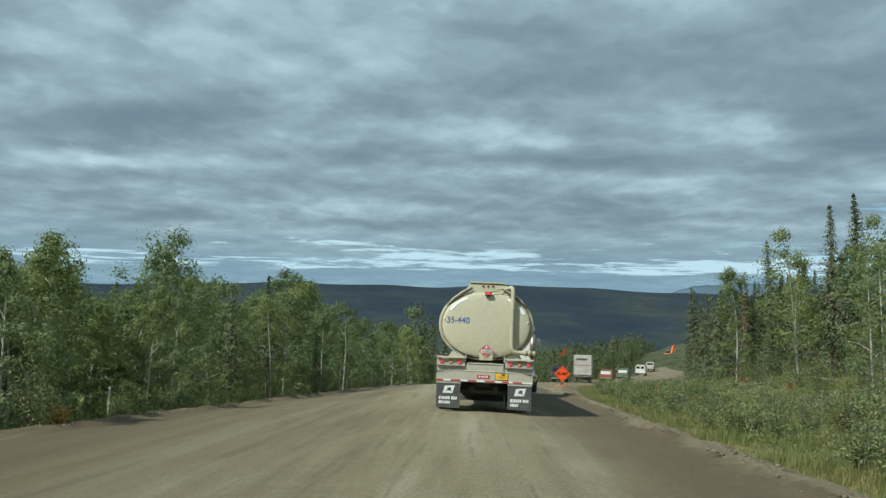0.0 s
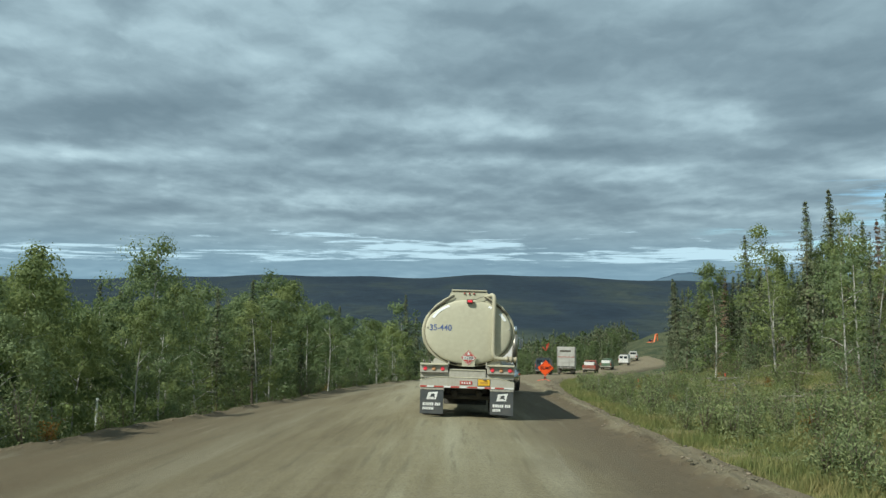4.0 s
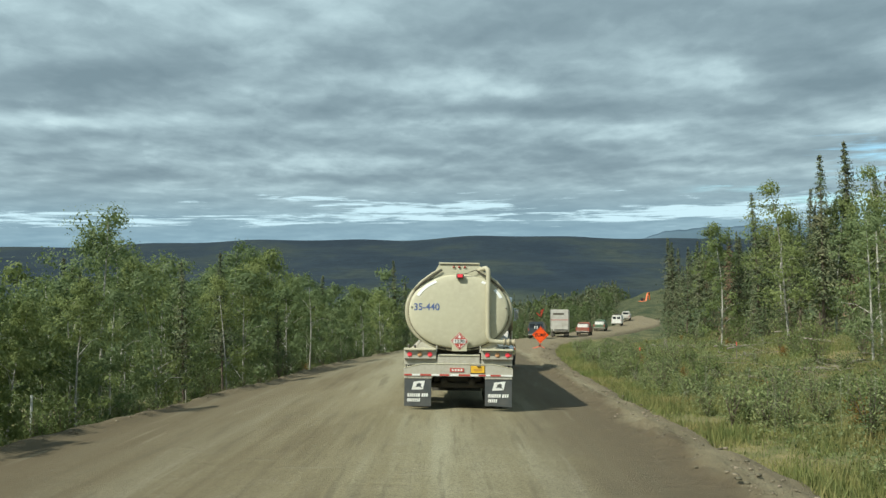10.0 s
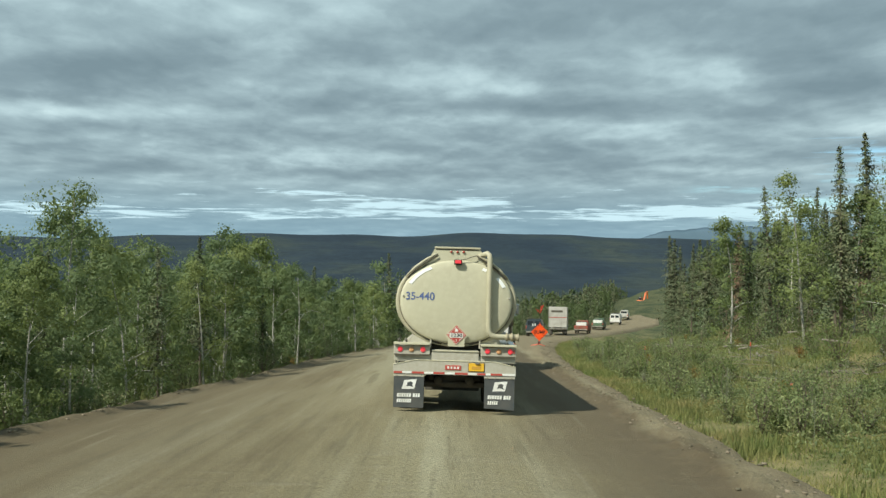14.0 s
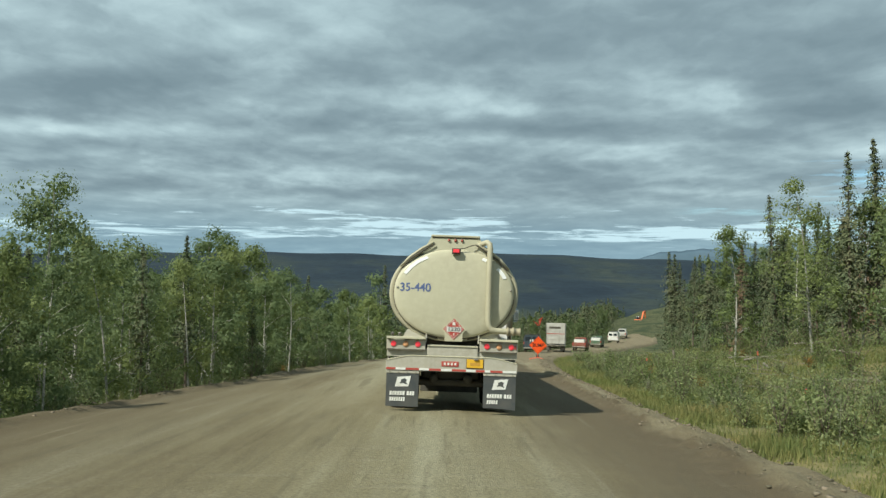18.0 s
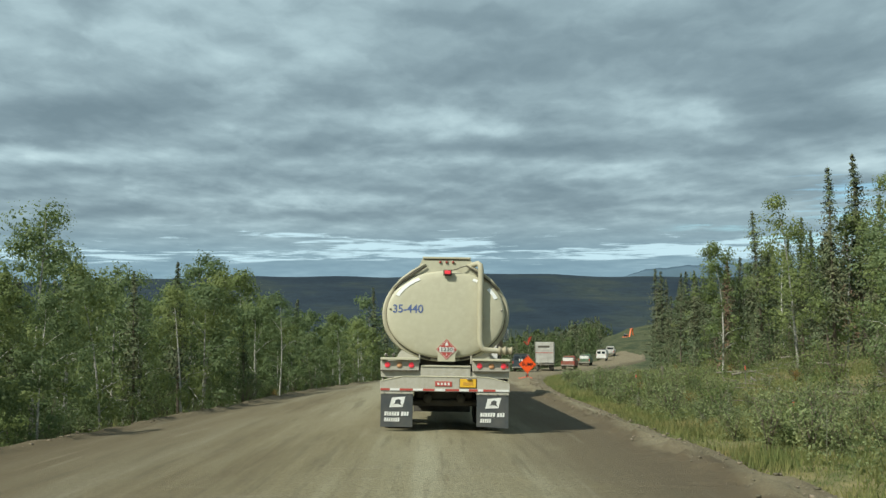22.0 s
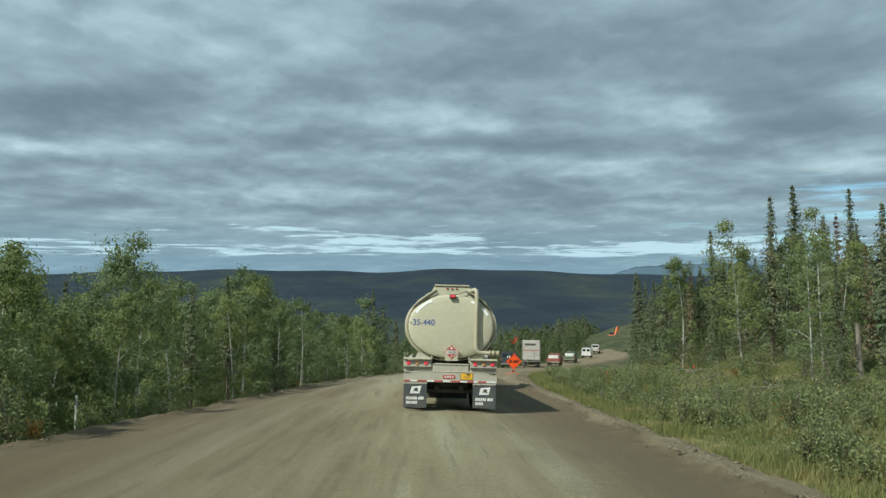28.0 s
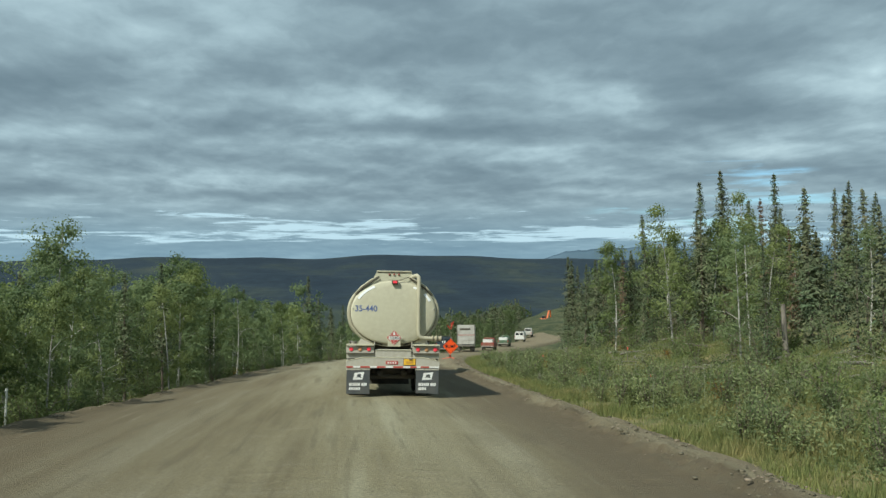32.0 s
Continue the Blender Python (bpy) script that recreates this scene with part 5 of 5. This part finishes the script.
for a, b in (((0.55, 1.055), (0, 1.605)), ((0, 1.605), (-0.55, 1.055)), ((-0.55, 1.055), (0, 0.505)), ((0, 0.505), (0.55, 1.055))):
    tube([(a[0], -0.006, a[1]), (b[0], -0.006, b[1])], 0.008, 4, bm)
part("sign_border", bm, BLACK, face)
part("upright", box(0, 0.03, 0.95, 0.035, 0.02, 1.55), FLAG_ORANGE, bump_sign)
part("cross_brace", box(0, 0.02, 1.055, 1.2, 0.012, 0.03), STEEL, bump_sign)
part("spring", tube([(-0.06, 0.03, 0.15), (-0.06, 0.03, 0.40)], 0.035, 10), BLACK, bump_sign, smooth=True)
part("spring", tube([(0.06, 0.03, 0.15), (0.06, 0.03, 0.40)], 0.035, 10), BLACK, bump_sign, smooth=True)
for ax, ay in ((0.55, -0.45), (-0.6, -0.3), (0.6, 0.5), (-0.5, 0.5)):
    part("stand_leg", tube([(0, 0.03, 0.2), (ax, ay, 0.02)], 0.018, 6), FLAG_ORANGE, bump_sign)
for top, label in (((-0.42, 0.0, 2.80), "folded orange flag"), ((0.26, 0.0, 3.10), "upright orange flag")):
    rod = part("flag_rod", tube([(0, 0.03, 1.62), (0.01, 0.03, 2.35), top], 0.009, 6), BLACK, bump_sign)
    bm = bmesh.new()
    t = Vector(top)
    base = Vector((0.01, 0.03, 2.35))
    g = []
    for i in range(6):
        p = base.lerp(t, 0.15 + 0.17 * i)
        g.append((bm.verts.new(p), bm.verts.new(p + Vector((t.x * 0.15 - math.copysign(0.10 + 0.045 * i, t.x), -0.03 * math.sin(i * 1.7), 0.03 + 0.03 * math.sin(i * 2.1) - 0.03 * i)))))
    for a, b in zip(g, g[1:]):
        bm.faces.new((a[0], b[0], b[1], a[1]))
    bmesh.ops.solidify(bm, geom=bm.faces[:], thickness=0.004)
    part("flag", bm, FLAG_ORANGE, rod, label)


# ---- verge plants, stakes, dead wood, stones ----
shrubs = Stand([plant("willow_bush", shrub(rng, h, st, int(n * 0.85), 0.090), BARK_SPRUCE, mat, lab, "bush", "verge bushes", "woody_base", "crown")
                for h, st, n, mat, lab in ((1.1, 14, 900, LEAF_WILLOW, "low grey-green willow bush on the verge"), (0.8, 12, 800, LEAF_WILLOW, "small leafy willow bush on the verge"), (1.5, 16, 1100, LEAF_WILLOW, "tall loose willow bush on the verge"),
                                           (0.9, 10, 420, LEAF_SILVER, "willow bush with pale silvery leaves"), (0.8, 10, 600, LEAF_RUST, "rusty orange autumn bush"),
                                           (1.15, 18, 1300, LEAF_ALDER, "dense dark green alder bush on the verge"), (1.7, 18, 1500, LEAF_ALDER, "tall dense alder bush beside the road"), (2.4, 14, 1700, LEAF_BIRCH, "leafy birch sapling at the road edge"), (0.95, 14, 900, LEAF_YELLOWING, "bush with yellowing leaves on the verge"))])
for i, (x, y) in enumerate(scatter(170, -14, 46, 1.9, 6.6, 0.6, 1, 1.35)):
    thicket = wobble(x, y, 2.6, 3.3) > -0.05
    kind = ((0, 5, 0, 2, 0, 5, 2, 0, 5, 0) if thicket else (1, 0, 1, 8, 1, 0, 1, 0, 1, 1))[i % 10] if i % 19 else (3, 4)[i % 2]
    shrubs.set(kind, placed(x, y, rng.uniform(0.65, 1.0) if thicket else rng.uniform(0.45, 0.85), rng.uniform(0, 6.28), 0.03))
for i, (x, y) in enumerate(scatter(58, -12, 46, 6.6, 11.5, 0.9, 1, 1.2)):
    shrubs.set((1, 0, 8, 1, 5, 1, 0, 4, 1, 5)[i % 10], placed(x, y, rng.uniform(0.4, 0.8), rng.uniform(0, 6.28), 0.03))
for i, (x, y) in enumerate(scatter(100, -13, 60, 0.5, 3.4, 0.9, -1, 1.1)):
    kind = 4 if i % 13 == 3 else (5, 1, 2, 5, 0, 7)[i % 6]
    shrubs.set(kind, placed(x, y, rng.uniform(0.5, 1.05), rng.uniform(0, 6.28), 0.03))

for i, (x, y) in enumerate(scatter(24, 2, 60, 9.5, 13.5, 1.6, 1, 1.1)):
    shrubs.set((6, 7, 5, 7, 6, 0)[i % 6], placed(x, y, rng.uniform(0.7, 1.2), rng.uniform(0, 6.28), 0.03))
shrubs.clear()


def grass(count, ylo, yhi, dlo, dhi, side, tall, gaps=-0.45):
    y = ylo + (yhi - ylo) * rng.uniform(size=count) ** 1.5
    d = dlo + (dhi - dlo) * rng.uniform(size=count)
    x = road_x(y) + (RIGHT + d if side > 0 else left_edge(y) - d)
    thick = wobble(x, y, 1.6, 5.0) + 0.6 * wobble(x, y, 0.6, 2.0)
    keep = thick + rng.uniform(-0.9, 0.9, count) > gaps
    x, y, thick = x[keep], y[keep], thick[keep]
    n = len(x)
    h = tall * rng.uniform(0.45, 1.15, n) * (0.75 + 0.35 * thick)
    a = rng.uniform(0, 6.28, n)
    w = rng.uniform(0.009, 0.02, n)
    lean = rng.normal(size=(n, 2)) * 0.28 * h[:, None]
    z = ground_z(x, y) - 0.03
    v = np.stack([np.stack([x - np.cos(a) * w, y - np.sin(a) * w, z], 1), np.stack([x + np.cos(a) * w, y + np.sin(a) * w, z], 1), np.stack([x + lean[:, 0], y + lean[:, 1], z + h], 1)], 1).reshape(-1, 3)
    return v, np.arange(3 * n).reshape(-1, 3)


v, f = grass(235000, -17, 70, 0.5, 15, 1, 0.36)
tagged(new("verge_grass", mesh_of("verge_grass", v, f, GRASS)), "uneven green and straw-yellow grass on the cleared verge", "grass", kind="stuff")
v, f = grass(60000, -17, 34, 0.75, 4.5, 1, 0.17, -1.3)
tagged(new("short_grass", mesh_of("short_grass", v, f, GRASS)), "short thin grass creeping towards the gravel shoulder", "grass", kind="stuff")
v, f = grass(30000, -15, 70, 0.7, 5, -1, 0.42)
tagged(new("embankment_grass", mesh_of("embankment_grass", v, f, GRASS)), "rough grass along the edge of the embankment", "grass", kind="stuff")


def weeds(count):
    y = -16 + 60 * rng.uniform(size=count) ** 1.5
    d = 1.7 + 11.5 * rng.uniform(size=count)
    x = road_x(y) + RIGHT + d
    keep = wobble(x, y, 2.4, 7.0) + rng.uniform(-0.6, 0.6, count) > -0.2
    x, y = x[keep], y[keep]
    c = np.stack([x, y, ground_z(x, y) + rng.uniform(0.02, 0.62, len(x)) * (0.6 + 0.55 * wobble(x, y, 0.8, 3.0))], 1)
    return leaf_quads(rng, c, 0.085, 0.2, 0.45)


v, f = weeds(95000)
tagged(new("leafy_weeds", mesh_of("leafy_weeds", v, f, LEAF_WILLOW)), "knee-high leafy weeds among the grass", "weeds", kind="stuff")


def seed_stalks(count):
    """Tall weeds gone to seed: a thin stalk, narrow leaves and a pale tuft."""
    vs, fs, n = [], [], 0
    for _ in range(count):
        y = -13 + 40 * rng.uniform() ** 1.3
        x = float(road_x(y)) + RIGHT + rng.uniform(2.0, 9.0)
        if wobble(x, y, 2.2, 9.0) < 0.1:
            continue
        z, h = float(ground_z(x, y)), rng.uniform(0.7, 1.25)
        tip = np.array([x + rng.normal() * 0.07, y + rng.normal() * 0.07, z + h])
        t = rng.uniform(0.55, 1.0, 26)[:, None]
        c = np.array([x, y, z]) * (1 - t) + tip * t + rng.normal(size=(26, 3)) * 0.022
        v, f = leaf_quads(rng, c, 0.06, 0.0, 0.5)
        w = 0.006
        stalk = np.array([(x - w, y, z), (x + w, y, z), tip + (w, 0, 0), tip - (w, 0, 0)])
        vs += [v, stalk]
        fs += [f + n, np.array([[0, 1, 2, 3]]) + n + len(v)]
        n += len(v) + 4
    return np.concatenate(vs), np.concatenate(fs)


v, f = seed_stalks(90)
tagged(new("seed_stalks", mesh_of("seed_stalks", v, f, LEAF_SILVER)), "tall weeds with pale fluffy seed heads", "weeds", kind="stuff")


def stones(count):
    vs, fs = [], []
    cube = np.array([(-1, -1, -1), (1, -1, -1), (1, 1, -1), (-1, 1, -1), (-1, -1, 1), (1, -1, 1), (1, 1, 1), (-1, 1, 1)], float)
    quads = np.array([(0, 3, 2, 1), (4, 5, 6, 7), (0, 1, 5, 4), (1, 2, 6, 5), (2, 3, 7, 6), (3, 0, 4, 7)])
    for i in range(count):
        y = -18 + 80 * rng.uniform() ** 1.4
        left = rng.uniform() < 0.35
        d = float(left_edge(y)) + rng.normal(0, 0.12) if left else rng.normal(6.30, 0.36)
        s = 0.008 + (0.022 if left else 0.034) * rng.uniform() ** 7
        z = float(road_z(y) + bank(road_x(y) + d, y)) + (-0.30 if left else float(np.interp(d, [5.3, 5.6, 5.9, 6.2, 6.7, 7.3], [-0.10, -0.09, -0.01, -0.03, -0.09, -0.30]))) + s * 0.3
        vs.append(cube * rng.uniform(0.55, 1.0, (8, 3)) * s * np.array([1.3, 1.0, 0.55]) + np.array([float(road_x(y)) + d, y, z]))
        fs.append(quads + 8 * i)
    return np.concatenate(vs), np.concatenate(fs)


v, f = stones(4200)
tagged(new("loose_stones", mesh_of("loose_stones", v, f, STONE)), "loose stones and clods along the road edges", "stones", kind="stuff")

for x, y, h, turn in ((16.5, 9.0, 2.3, 4), (20.5, 22.0, 1.4, -6), (12.8, 30.0, 0.9, 8)):
    snag = tagged(new("dead_snag", stick_mesh("dead_snag", [([(0, 0, -0.2), (0.03, 0.02, h * 0.5), (0.02, 0.06, h)], [0.13, 0.11, 0.09])], DEAD_WOOD, 9)), "grey broken-off dead tree stump on the clearing", "stump")
    snag.matrix_basis = pose(x, y, float(ground_z(x, y)), turn, turn, 30 * turn)
for i, (x, y) in enumerate(scatter(24, -4, 40, 7.0, 12.5, 1.5, 1)):
    log = tagged(new("fallen_log", stick_mesh("fallen_log", [([(-0.9, 0, 0.05), (0, 0.06, 0.09), (0.9, -0.03, 0.06)], [0.05, 0.06, 0.04])], DEAD_WOOD, 7)), "pale fallen dead branch in the clearing", "log", "fallen branches")
    log.matrix_basis = pose(x, y, float(ground_z(x, y)) + 0.08, 0, rng.uniform(-6, 6), rng.uniform(0, 180))


def twigs(count):
    """Cut branches strewn over the clearing."""
    sticks = []
    while len(sticks) < count:
        y = -8 + 50 * rng.uniform() ** 1.3
        x = float(road_x(y)) + RIGHT + rng.uniform(6.0, 12.5)
        if wobble(x, y, 3.1, 6.0) < 0.0:
            continue
        a, h, z = rng.uniform(0, 6.28), rng.uniform(0.25, 0.8), float(ground_z(x, y))
        e = np.array([math.cos(a) * h, math.sin(a) * h, 0.0])
        c = np.array([x, y, z + rng.uniform(0.04, 0.22)])
        sticks.append(([c - e, c + np.array([0, 0, rng.uniform(0, 0.08)]), c + e + np.array([0, 0, rng.uniform(-0.05, 0.3)])], [0.018, 0.015, 0.006]))
    return sticks


tagged(new("cut_brush", stick_mesh("cut_brush", twigs(230), DEAD_WOOD, 4)), "grey cut branches strewn over the cleared verge", "brush", kind="stuff")
for x, y, h in ((9.7, 6.0, 0.75), (12.5, 17.0, 0.9), (10.5, 27.0, 0.9)):
    stake = tagged(new("survey_stake"), "thin wooden survey stake with orange ribbon", "stake", "survey stakes")
    stake.matrix_basis = pose(x, y, float(ground_z(x, y)) - 0.05, 2, -3, 20)
    part("stake", box(0, 0, h / 2, 0.04, 0.02, h), DEAD_WOOD, stake)
    part("ribbon", box(0.0, -0.012, h - 0.12, 0.06, 0.012, 0.16, 0.004), FLAG_ORANGE, stake, "orange ribbon")
post = tagged(new("marker_post"), "thin white plastic marker post beside the road", "post")
post.matrix_basis = pose(-10.6, 0.5, float(ground_z(-10.6, 0.5)) - 0.1, 1, 2, 0)
part("post", tube([(0, 0, 0), (0, 0, 1.9)], 0.03, 10), WHITE, post)
part("cap", tube([(0, 0, 1.9), (0, 0, 1.96)], [0.045, 0.03], 10), WHITE, post)
